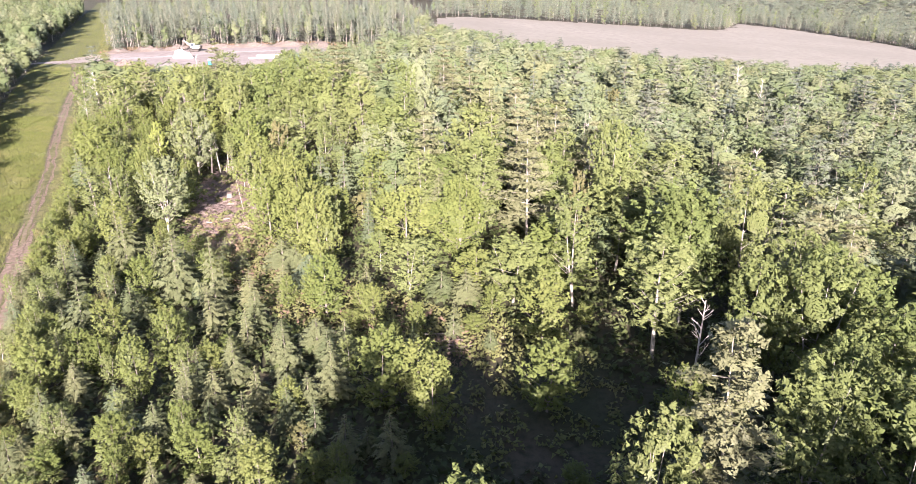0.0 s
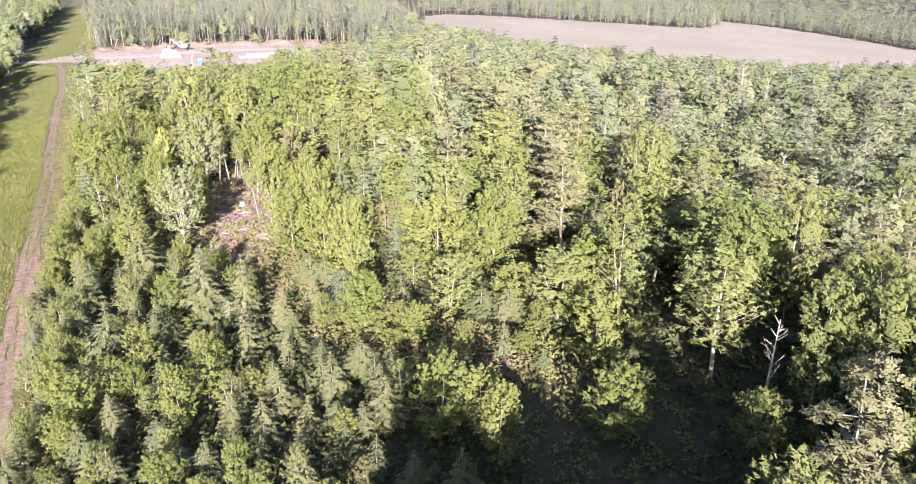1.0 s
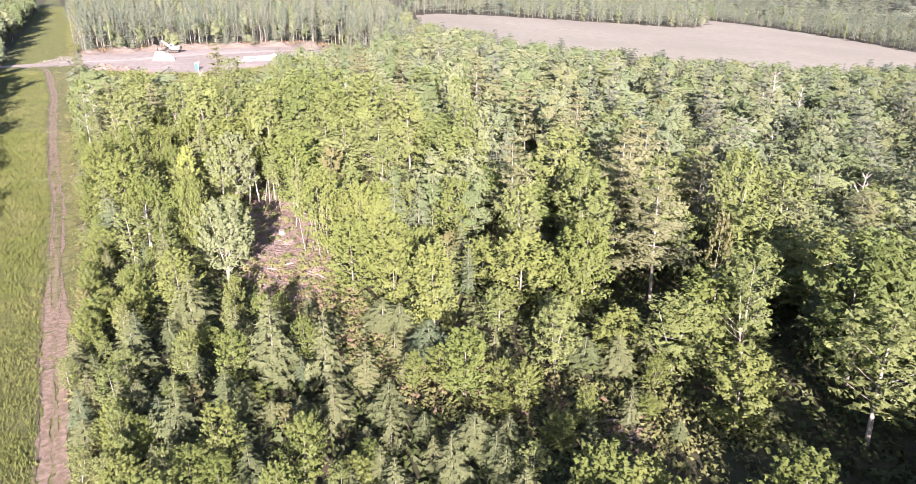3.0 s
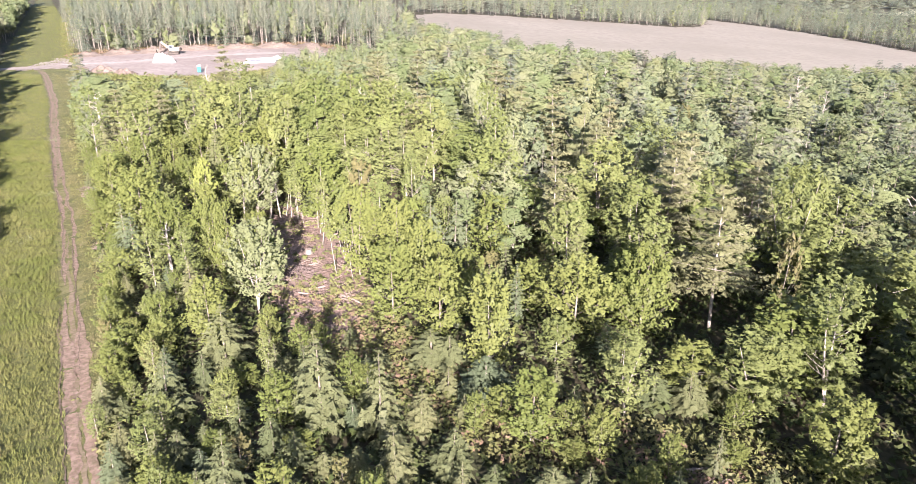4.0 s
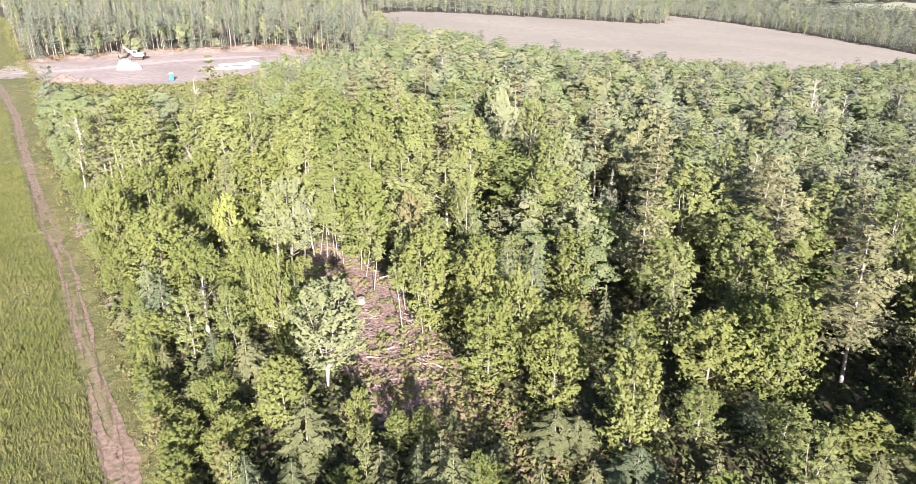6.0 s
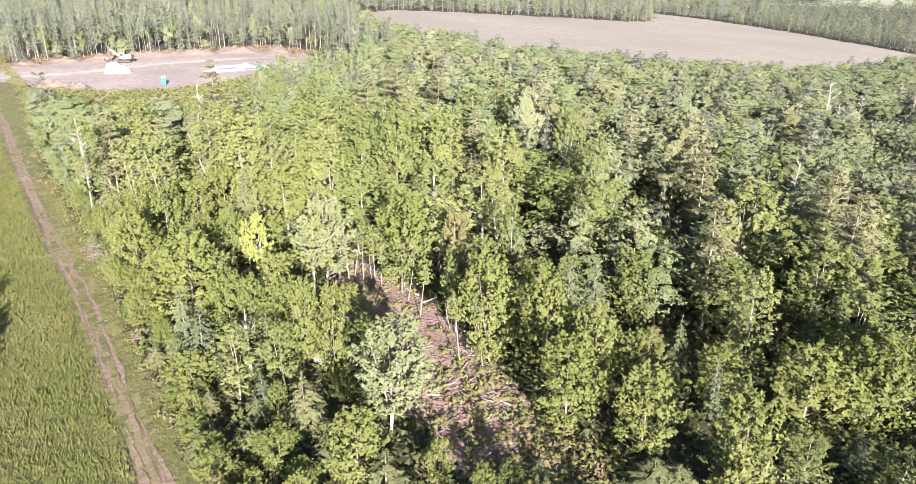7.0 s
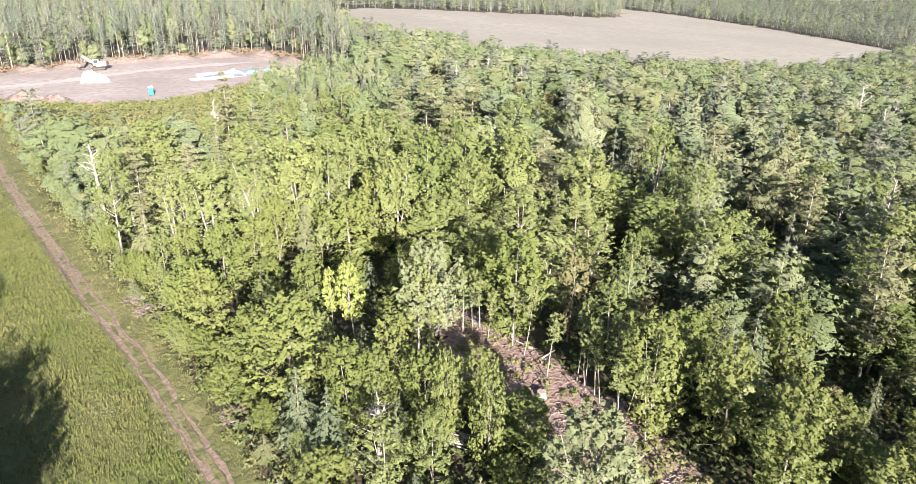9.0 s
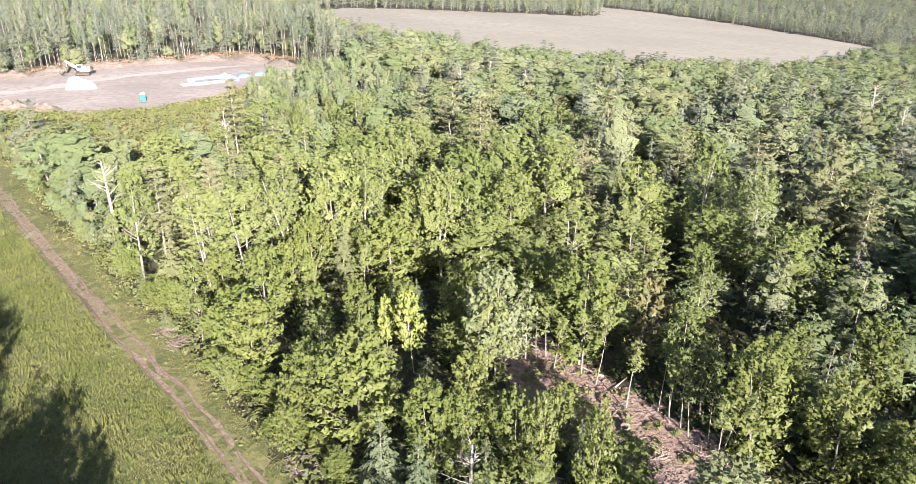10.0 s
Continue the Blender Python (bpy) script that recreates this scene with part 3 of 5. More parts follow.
def ribbon(line, half, lift, g, step=1.2, wobble=0.15, side=0.0, crown=0.0, taper=0.0):
    """A strip along a line, side metres off it, with wandering edges."""
    P = np.asarray(line, float)
    d = np.concatenate([[0], np.cumsum(np.hypot(*np.diff(P, axis=0).T))])
    s = np.arange(0, d[-1], step)
    k = np.clip(np.array([np.interp(s + o, d, P[:, 0]) for o in (-4, 0, 4)]).mean(0), -1e9, 1e9)
    x, y = k, np.array([np.interp(s + o, d, P[:, 1]) for o in (-4, 0, 4)]).mean(0)
    t = np.stack([np.gradient(x), np.gradient(y)], 1)
    t /= np.linalg.norm(t, axis=1, keepdims=True)
    nrm = np.stack([t[:, 1], -t[:, 0]], 1)
    drift = np.convolve(g.normal(0, 1, len(s) + 8), np.ones(9) / 9, "valid") * wobble * 1.5
    cols = np.array([-1, -0.5, 0, 0.5, 1])
    half = half * (0.85 + 0.25 * np.sin(s * 0.31) * np.sin(s * 0.13)) * (np.clip(np.minimum(s, s[-1] - s) / taper, 0.03, 1) if taper else np.ones(len(s)))
    V = []
    for c in cols:
        off = side + drift + c * half * (1 + np.convolve(g.normal(0, 1, len(s) + 2), np.ones(3) / 3, "valid") * 0.34)
        px, py = x + nrm[:, 0] * off, y + nrm[:, 1] * off
        V.append(np.stack([px, py, land(px, py) + lift + crown * (1 - c * c)], 1))
    V = np.stack(V, 1)
    n, m = V.shape[:2]
    i, j = np.meshgrid(np.arange(n - 1), np.arange(m - 1), indexing="ij")
    F = np.stack([i * m + j, i * m + j + 1, (i + 1) * m + j + 1, (i + 1) * m + j], -1).reshape(-1, 4)
    return V.reshape(-1, 3), F


g = np.random.default_rng(3)
track = part("dirt_track", mesh_from("dirt_track", *ribbon(TRACK, 1.7, 0.10, g, step=0.6, wobble=0.3), worn_grass), None, smooth=True)
tagged(track, "rutted reddish dirt track along the grass strip", "track", kind="structure")
for line, half, side, soil, taper in ((TRACK[:6], 0.62, -0.62, track_dirt, 14), (TRACK[:6], 0.58, 0.66, track_dirt, 14), (TRACK[:6] + [(-70, 115), (-73, 122)], 0.34, 0.0, worn_earth, 26),
                                      (TRACK[5:9], 0.27, -0.66, track_dirt, 8), (TRACK[5:9], 0.25, 0.66, track_dirt, 8), (TRACK[7:], 0.75, 0.0, worn_earth, 14), (TRACK[7:], 0.30, -0.55, track_dirt, 14), (TRACK[7:], 0.24, 0.55, track_dirt, 14)):
    part("wheel_mark", mesh_from("wheel_mark", *ribbon(line, half, 0.13 if soil is worn_earth else 0.15, g, step=0.45, side=side, wobble=0.22, taper=taper), soil), None, track, smooth=True)
# left-hand strips paint the grass edge's shade as dark soil
for line, half, side, taper in ((TRACK[:6], 0.09, -1.18, 10), (TRACK[5:9], 0.09, -0.84, 8), (TRACK[7:], 0.11, -0.82, 10), (TRACK[4:8], 0.05, 0.44, 9)):
    part("rut", mesh_from("rut", *ribbon(line, half, 0.17, g, step=0.4, side=side, wobble=0.22, taper=taper), shaded_rut_soil), None, track, smooth=True)
road = part("gravel_road", mesh_from("gravel_road", *ribbon(ROAD, 3.0, 0.20, g, wobble=0.4), site_dirt), None, smooth=True)
tagged(road, "pale reddish gravel access road across the strip", "road", kind="structure")

lane = part("site_lane", mesh_from("site_lane", *ribbon([(-146, 282), (-134, 286), (-122, 289.5), (-114, 296), (-104, 303.5), (-94, 308), (-72, 316), (-60, 319)], 2.4, 0.22, g, wobble=0.5, taper=10), pale_gravel), None, smooth=True)
tagged(lane, "pale packed gravel lane across the building site", "lane", kind="structure")


GAP = [(30, 545), (48, 550), (62, 600), (40, 600)]
PASTURE = [(540, 980), (900, 1000), (1250, 1150), (900, 1180)]
tagged(sheet("pasture", PASTURE, 30, 0.3, far_pasture, 0.1, 8.0), "pale green far pasture between woods", "field", kind="structure")


# ---- planting ----
def jitter(x0, x1, y0, y1, step, seed):
    """Uneven planting points on a shaken grid."""
    g = np.random.default_rng(seed)
    X, Y = np.meshgrid(np.arange(x0, x1, step), np.arange(y0, y1, step), indexing="ij")
    X = X + (np.arange(X.shape[1]) % 2) * step / 2
    return (X + g.uniform(-0.42, 0.42, X.shape) * step).ravel(), (Y + g.uniform(-0.42, 0.42, Y.shape) * step).ravel()


# trees placed one by one: x, y, height, width
PLACED = []
PLACED.append(("spruce_tree", [(-20.9, 52.2, 4.3, 2.4), (-11.2, 54.6, 4.7, 2.9), (-16.1, 58.2, 4.9, 2.9), (-14.1, 62.8, 3.6, 3.2), (-37.8, 63.6, 6.9, 3.1), (-25.5, 65.9, 5.3, 2.5), (-21.3, 66.3, 4.6, 2.8), (-26.8, 71.1, 8.7, 3.1), (-23.4, 72.4, 4.3, 2.4), (-31.9, 73.7, 8.1, 4.2), (1, 74.4, 4, 3.1), (-45.1, 74.9, 6.7, 3.1), (-2, 75.5, 3.1, 3.2), (4.4, 75.8, 3.2, 3.2), (-32.5, 76, 7.6, 3.2), (-20.2, 82.7, 3.3, 3.7), (-22.1, 82.9, 3.8, 4.1), (-42.4, 84.2, 6.2, 4.1), (-48.3, 95.3, 6.2, 3), (-52.1, 107.8, 5.5, 2.2), (-89.7, 220.1, 3.3, 3.7)]))
PLACED.append(("fir_tree", [(-17.3, 77.1, 4.3, 4.4), (-58.1, 105.9, 8.1, 3), (-21.2, 106.6, 9.7, 2.4), (-18, 107.7, 8.7, 2.5), (-60, 109.1, 8.2, 3.1)]))
PLACED.append(("maple_tree", [(10.9, 33.7, 13.9, 5.4), (-13.8, 40, 6, 3.5), (-19.3, 43.7, 4.4, 3.4), (-26.6, 45.4, 4.3, 3.5), (-2.1, 49.2, 7.6, 3.9), (33, 49.2, 12.9, 7.1), (-6.8, 52.5, 8, 5.2), (7.8, 52.8, 7, 5.8), (-27.9, 53.8, 6.6, 3.1), (-36.7, 53.8, 5.7, 4), (30.8, 53.9, 16.1, 7), (25.9, 56.1, 14, 5.5), (29.9, 58.4, 16.1, 6.1), (-27.2, 58.5, 6.6, 3.6), (-33.7, 60.6, 6.2, 3.9), (8.7, 64.5, 8.1, 5.9), (-14.4, 69.9, 7.3, 5.1), (24.2, 69.9, 15.6, 7.7), (22.9, 71.4, 16.1, 9.5), (-35.3, 73.2, 5.6, 3.6), (32, 74.2, 16.3, 6.5), (11.7, 77.8, 9.5, 9.5)]))
PLACED.append(("maple_tree", [(-16.6, 80.3, 10.9, 5.3), (-44.1, 86.7, 8.1, 4.9), (0.1, 86.7, 11.2, 6), (-6.8, 87.2, 9.8, 7.6), (-20.9, 87.9, 9.2, 5.4), (-0.3, 88.2, 10.1, 7.7), (-25.9, 92.4, 9.3, 6.2), (-22.2, 95.6, 10.7, 5.2), (21.4, 96.6, 17.5, 7), (-25.2, 100.3, 11.1, 5.5), (-45.5, 102.5, 11, 3.3), (-30.1, 103.9, 11.9, 6.6), (-48.1, 106.4, 9.9, 3.5), (-49.3, 108, 8.9, 4.7), (-9.9, 108.7, 10, 7.2), (-12.7, 109, 9, 6.4), (-53.4, 109.8, 8.7, 4.3), (-55.6, 110.4, 9.1, 5.5), (2.5, 113.1, 15.7, 9.5), (-10.6, 114, 12.1, 7), (-50.7, 114.2, 9.2, 5.2), (-15.1, 121, 10.4, 6.3)]))
PLACED.append(("maple_tree", [(-36.6, 122.5, 12.4, 7.7), (22.7, 126, 17, 6.9), (-68.8, 129.2, 9.1, 5.3), (-6.4, 135.9, 16.3, 6.4), (5.9, 138.2, 18.5, 7.7), (59.1, 142.6, 13.7, 8.2), (-19, 143.1, 15.1, 8.4), (-51.3, 144.3, 9.9, 8.8), (-45, 145.3, 15.2, 7.3), (-34.6, 147.5, 13.3, 6.9), (-47.6, 147.6, 11.9, 6.9), (-40, 150.1, 16.2, 8.5), (-28.1, 150.5, 16.7, 9.5), (-57, 151.4, 16.2, 9), (-33.3, 153.6, 17.5, 8.9), (-18.4, 164.7, 12.4, 7.9), (-9.2, 166.9, 17.6, 6.8), (43.5, 201.8, 13.2, 8.8), (100.9, 225.8, 12.4, 9.5)]))
PLACED.append(("birch_tree", [(19.5, 62.5, 12.9, 8.6), (13.1, 73.2, 13.8, 5.9), (-5.3, 73.2, 8, 5), (-4.3, 79, 5.9, 4.5), (-16.2, 82.3, 10.6, 4.9), (-9.7, 82.3, 5.2, 4), (-5.4, 98, 11.5, 6.2), (-47.5, 120.4, 10.7, 5.3), (-23.2, 122.4, 11.1, 3.8), (-31.9, 126.8, 10.1, 9.5), (-9.8, 131, 15.8, 5.6), (-10.9, 141.2, 18.1, 5.4), (-68.6, 147.3, 14.8, 7.7), (-53.9, 150.4, 16.5, 5.3), (-81, 155.1, 15, 5.2), (-63.4, 155.8, 10.4, 7.3), (-62.8, 156.2, 14.3, 7.1)]))
PLACED.append(("dead_tree", [(-53.8, 106.0, 6.4, 4.2), (-44.6, 124.8, 7.5, 3.2), (-43.2, 125.6, 6.8, 2.6), (21.1, 55.1, 10.3, 2.8), (-85.9, 171.4, 11.5, 5.5), (-65.0, 158.6, 8.5, 2.6), (-75.6, 163.3, 8, 3), (77, 197.5, 9, 2), (76, 198.4, 14.3, 7), (65.1, 198.8, 8.4, 5.9)]))
# from (-7, 20) on: trees added, mostly out of view, to shade ground beyond
PLACED.append(("maple_tree", [(19.3, 51.0, 6.4, 5.2), (-60.4, 116.7, 11, 7.6), (-67, 139, 10, 5.5), (-63.5, 143, 9, 5.5), (-71, 143, 8, 4.8), (-60.5, 149, 9, 6), (0.6, 28.0, 13, 6.0), (-7, 20, 15, 7), (6, 18, 14, 6.5), (14, 20, 14, 6.5), (-3, 10, 15, 7), (2, 21, 14.5, 6.5), (10, 22, 13.5, 6.5), (18, 21, 14.5, 6.5), (23, 24, 17, 7), (29, 22, 17, 7), (6, 13, 13, 6.5), (26, 15, 17, 7), (22.5, 38, 14.5, 6.5), (28.5, 36.5, 15, 7), (34, 39, 15, 7), (27.5, 43.5, 13.5, 6)]))
PLACED.append(("pine_tree", [(16, 34.1, 18.5, 7.7), (9.3, 89.7, 16.3, 9.5), (8.6, 104.5, 16.5, 8.1)]))
PLACED.append(("silver_tree", [(-41, 94.6, 11.2, 7.4), (-45.9, 122.2, 12.2, 7.5)]))
PLACED.append(("yellow_tree", [(-53.3, 125.7, 9.4, 3.3), (-55.4, 128.5, 7.6, 1.9)]))
PLACED.append(("brown_tree", [(15.3, 87.6, 12.6, 3.1), (-31, 120.5, 10.8, 4.8)]))
POLES = [(-40.1, 122.9), (-39.4, 122.5), (-37.1, 120.9), (-36.6, 118.7), (-35.8, 114.2), (-33.0, 113.2), (-32.5, 112.2), (-32.4, 110.4), (-31.7, 105.7),
         (-33.1, 104.4), (-32.4, 109.2), (-31.5, 107.6), (-31.0, 103.0), (-41.5, 125.0), (-42.5, 126.5), (-40.5, 124.5), (-32.9, 111.4), (-55.3, 143.0), (-54.0, 144.5)]
taken = [(x, y, w) for kind, rows in PLACED for x, y, h, w in rows] + [(x, y, 1.6) for x, y in POLES]
PLANTS = []          # kind, x, y, height, width


def open_ground(x, y, margin=0.0):
    """Where no tree stands."""
    bad = inside(x, y, STRIP) | inside(x, y, SITE) | inside(x, y, FIELD) | inside(x, y, CLEARING)
    bad |= off_line(x, y, STRIP_RIGHT) < margin
    bad |= off_line(x, y, ROAD) < 4
    return bad


def free(x, y, share=0.5):
    ok = np.ones(x.shape, bool)
    for tx, ty, w in taken:
        ok &= np.hypot(x - tx, y - ty) > w * share + 0.8
    return ok


def stature(x, y):
    """How tall the woods grow: lower towards the site and the field."""
    low = np.interp(y, [150, 192, 208, 235, 330], [1.0, 1.0, 0.92, 0.72, 0.66])
    low = low * np.interp(off_line(x, y, FIELD), [5, 60], [0.75, 1.0])
    return low if y < 305 or x > -30 else 1.0


def plant(xs, ys, kinds, odds, heights, widths, seed):
    g = np.random.default_rng(seed)
    for x, y in zip(xs, ys):
        i = g.choice(len(kinds), p=odds)
        h = g.uniform(*heights[i]) * stature(x, y)
        w = g.uniform(*widths[i]) * (0.75 + 0.25 * h / heights[i][1])
        PLANTS.append((kinds[i], float(x), float(y), float(h), float(w)))


for kind, rows in PLACED:
    for x, y, h, w in rows:
        big = kind in ("maple_tree", "birch_tree") and h > 12.5
        w = max(w * 1.2, 0.46 * h) if kind in ("spruce_tree", "fir_tree") else w
        PLANTS.append((kind + "_old" if big else kind, x, y, h, w))
g = np.random.default_rng(19)
PLANTS += [("birch_pole", x, y, g.uniform(6, 9.5), g.uniform(1.6, 2.4)) for x, y in POLES]


def in_sight(x, y, spare=14):
    """The fan of land that the way overlooks."""
    return (x < np.maximum(0.66 * y, 1.22 * (y - 66) - 67) + spare) & (x > -0.66 * y - spare - 20)


def strip_x(y, line):
    return np.interp(y, [p[1] for p in line], [p[0] for p in line])


def grown(x, y):
    """Where the tall old trees stand."""
    # x > -9, y < 43: tall too, to shade the ground beyond
    return ((x > -9) & (y < 43)) | (y > np.interp(x, [-90, -60, -45, -30, -15, -5, 5, 15], [150, 146, 138, 132, 122, 104, 88, -40]))


SHADY = [(-9, 24), (36, 24), (36, 72), (12, 74), (0, 66)]   # dark open ground under the tall trees
# old mixed woods
x, y = jitter(-110, 330, -22, 440, 5.6, 11)
ok = ~open_ground(x, y, 2.0) & free(x, y) & in_sight(x, y) & grown(x, y) & (x > strip_x(y, STRIP_RIGHT))
ok &= (off_line(x, y, SITE) > 15) & ~inside(x, y, SHADY)
for poly in (SWATH, BRUSHY, YOUNG, NURSERY, STAND):
    ok &= ~inside(x, y, poly)
plant(x[ok], y[ok], ["maple_tree_old", "birch_tree_old", "spruce_tall", "pine_tree", "brown_tree", "dead_tree", "maple_tree"], [0.39, 0.20, 0.17, 0.075, 0.025, 0.03, 0.11],
      [(8.5, 14), (8.5, 14.5), (7, 13), (12, 17), (6, 10), (8, 13), (5.5, 9)], [(7.4, 11.5), (5.6, 8.8), (3.4, 4.8), (6, 8.5), (4, 6), (3, 4), (4.5, 6.5)], 21)
# added trees, mostly out of view, that throw shade over the open ground
x, y = jitter(-4, 72, -40, 21, 4.9, 6)
ok = free(x, y, 0.3)
x2, y2 = jitter(36, 60, 22, 66, 6.2, 5)
x, y = np.concatenate([x[ok], x2]), np.concatenate([y[ok], y2])
# the tallest of them, unseen, lengthen that shade
tall = (y < 9) & (x < 45)
plant(x[tall], y[tall], ["maple_tree_old", "spruce_tall"], [0.7, 0.3], [(18, 22), (17, 22)], [(6.5, 8.5), (4.2, 5.4)], 2)
x, y = x[~tall], y[~tall]
plant(x, y, ["maple_tree_old", "birch_tree_old", "spruce_tall"], [0.6, 0.2, 0.2], [(11, 15.5), (11, 15.5), (10, 14)], [(6.2, 8.4), (5, 6.6), (3.6, 4.8)], 7)
# a close unseen planting added to thicken the same shade
x, y = jitter(-8, 20, 6, 23, 3.6, 4)
plant(x, y, ["maple_tree_old", "spruce_tall"], [0.75, 0.25], [(13.2, 15.2), (12, 15)], [(5.0, 6.6), (3.6, 4.6)], 3)
# younger woods round the clearing
x, y = jitter(-90, 20, -10, 150, 4.9, 10)
ok = ~open_ground(x, y, 1.5) & free(x, y) & ~grown(x, y) & (x > strip_x(y, STRIP_RIGHT)) & in_sight(x, y)
for poly in (SWATH, YOUNG):
    ok &= ~inside(x, y, poly)
plant(x[ok], y[ok], ["maple_tree", "birch_tree", "spruce_tree", "fir_tree", "brown_tree"], [0.52, 0.22, 0.13, 0.08, 0.05],
      [(4.5, 8.5), (5, 9), (4, 7.5), (4, 8), (3, 6)], [(4.6, 7.0), (3.8, 5.6), (2.4, 3.6), (2.2, 3.2), (3, 4.5)], 20)
x, y = jitter(-10, 38, 26, 72, 5.5, 9)
ok = inside(x, y, SHADY) & free(x, y, 0.45) & ~inside(x, y, SWATH)
plant(x[ok], y[ok], ["maple_tree", "spruce_tree"], [0.6, 0.4], [(1.4, 3.2), (1.4, 3.4)], [(2.0, 3.4), (1.4, 2.4)], 8)
# young spruce and birch by the strip
x, y = jitter(-60, 10, 10, 104, 3.0, 12)
ok = inside(x, y, YOUNG) & free(x, y)
plant(x[ok], y[ok], ["spruce_tree", "maple_tree", "birch_tree", "brown_tree", "fir_tree"], [0.48, 0.25, 0.10, 0.06, 0.11],
      [(1.8, 4.8), (2.2, 5.2), (2.4, 5.2), (1.8, 4.0), (2.0, 4.6)], [(2.0, 3.2), (2.2, 3.8), (1.8, 3.0), (1.8, 3.0), (1.8, 2.7)], 22)
x, y = jitter(-60, 20, 40, 100, 3.8, 13)
ok = inside(x, y, SWATH) & free(x, y) & ((x < -4) | (y > 63))
plant(x[ok], y[ok], ["spruce_tree", "maple_tree"], [0.5, 0.5], [(1.6, 4.5), (1.8, 5.0)], [(1.5, 2.6), (2.2, 3.6)], 23)
x, y = jitter(-130, -60, 165, 270, 7.5, 14)
ok = inside(x, y, BRUSHY) & free(x, y) & (y < 243)
plant(x[ok], y[ok], ["spruce_tree", "birch_tree", "maple_tree"], [0.4, 0.3, 0.3], [(2.0, 5.0), (2.5, 6.0), (1.5, 3.5)], [(1.8, 2.8), (1.8, 3.0), (1.8, 3.4)], 24)
x, y = jitter(-70, -20, 200, 300, 3.1, 15)
ok = inside(x, y, NURSERY) & free(x, y) & ((off_line(x, y, SITE) > 9) | ((x > -63) & (off_line(x, y, SITE) > 3)))
plant(x[ok], y[ok], ["spruce_tree", "birch_tree", "maple_tree"], [0.50, 0.26, 0.24], [(5.0, 10), (5.5, 11), (5, 11)], [(2.2, 3.8), (2.6, 4.2), (3.2, 5.2)], 25)
# saplings along the strip's edge
g = np.random.default_rng(26)
for (x0, y0), (x1, y1) in zip(STRIP_RIGHT[1:11], STRIP_RIGHT[2:12]):
    n = int(np.hypot(x1 - x0, y1 - y0) / 1.3)
    k = g.uniform(0, 1, n)
    x, y = x0 + (x1 - x0) * k + g.uniform(0.3, 4.5, n), y0 + (y1 - y0) * k + g.uniform(-1, 1, n)
    ok = free(x, y, 0.3)
    plant(x[ok], y[ok], ["maple_tree", "birch_tree", "spruce_tree"], [0.55, 0.25, 0.20], [(1.6, 4.5), (2.0, 5.5), (1.6, 4)], [(2.0, 3.6), (1.8, 2.8), (1.6, 2.6)], int(1000 + x0))
# bare-stemmed stand behind the site, and the woods on the strip's far side
x, y = jitter(-340, 0, 300, 560, 4.4, 16)
ok = inside(x, y, STAND) & ~open_ground(x, y, 1.0) & in_sight(x, y) & ((y < 365) | (np.random.default_rng(39).uniform(0, 1, x.shape) < 0.4))
plant(x[ok], y[ok], ["stand_tree", "spruce_tall", "birch_tree", "maple_tree"], [0.60, 0.22, 0.14, 0.04], [(10, 20), (6, 15), (8, 15), (4, 8)], [(2.4, 4.8), (3.0, 4.6), (3.8, 5.4), (4.0, 6.0)], 27)
x, y = jitter(-330, -30, -20, 560, 5.6, 17)
left = strip_x(y, STRIP_LEFT)
ok = ~open_ground(x, y) & (x < left - np.interp(y, [70, 88, 128], [16, 1.2, 0.5])) & (x > left - np.interp(y, [120, 200, 260], [45, 45, 60])) & in_sight(x, y, 40)
plant(x[ok], y[ok], ["maple_tree_old", "birch_tree_old", "spruce_tall"], [0.55, 0.25, 0.2], [(8.5, 13.5), (9, 14), (8, 13)], [(5.5, 7.5), (4.6, 6.0), (3.4, 4.6)], 28)

x, y = jitter(-125, -70, 74, 112, 4.0, 18)
left = strip_x(y, STRIP_LEFT)
ok = (x < left - np.interp(y, [80, 90], [9, 1.0])) & (x > left - 26)
plant(x[ok], y[ok], ["maple_tree_old", "spruce_tall"], [0.7, 0.3], [(9, 13), (8, 12)], [(5.0, 7.0), (3.4, 4.6)], 29)

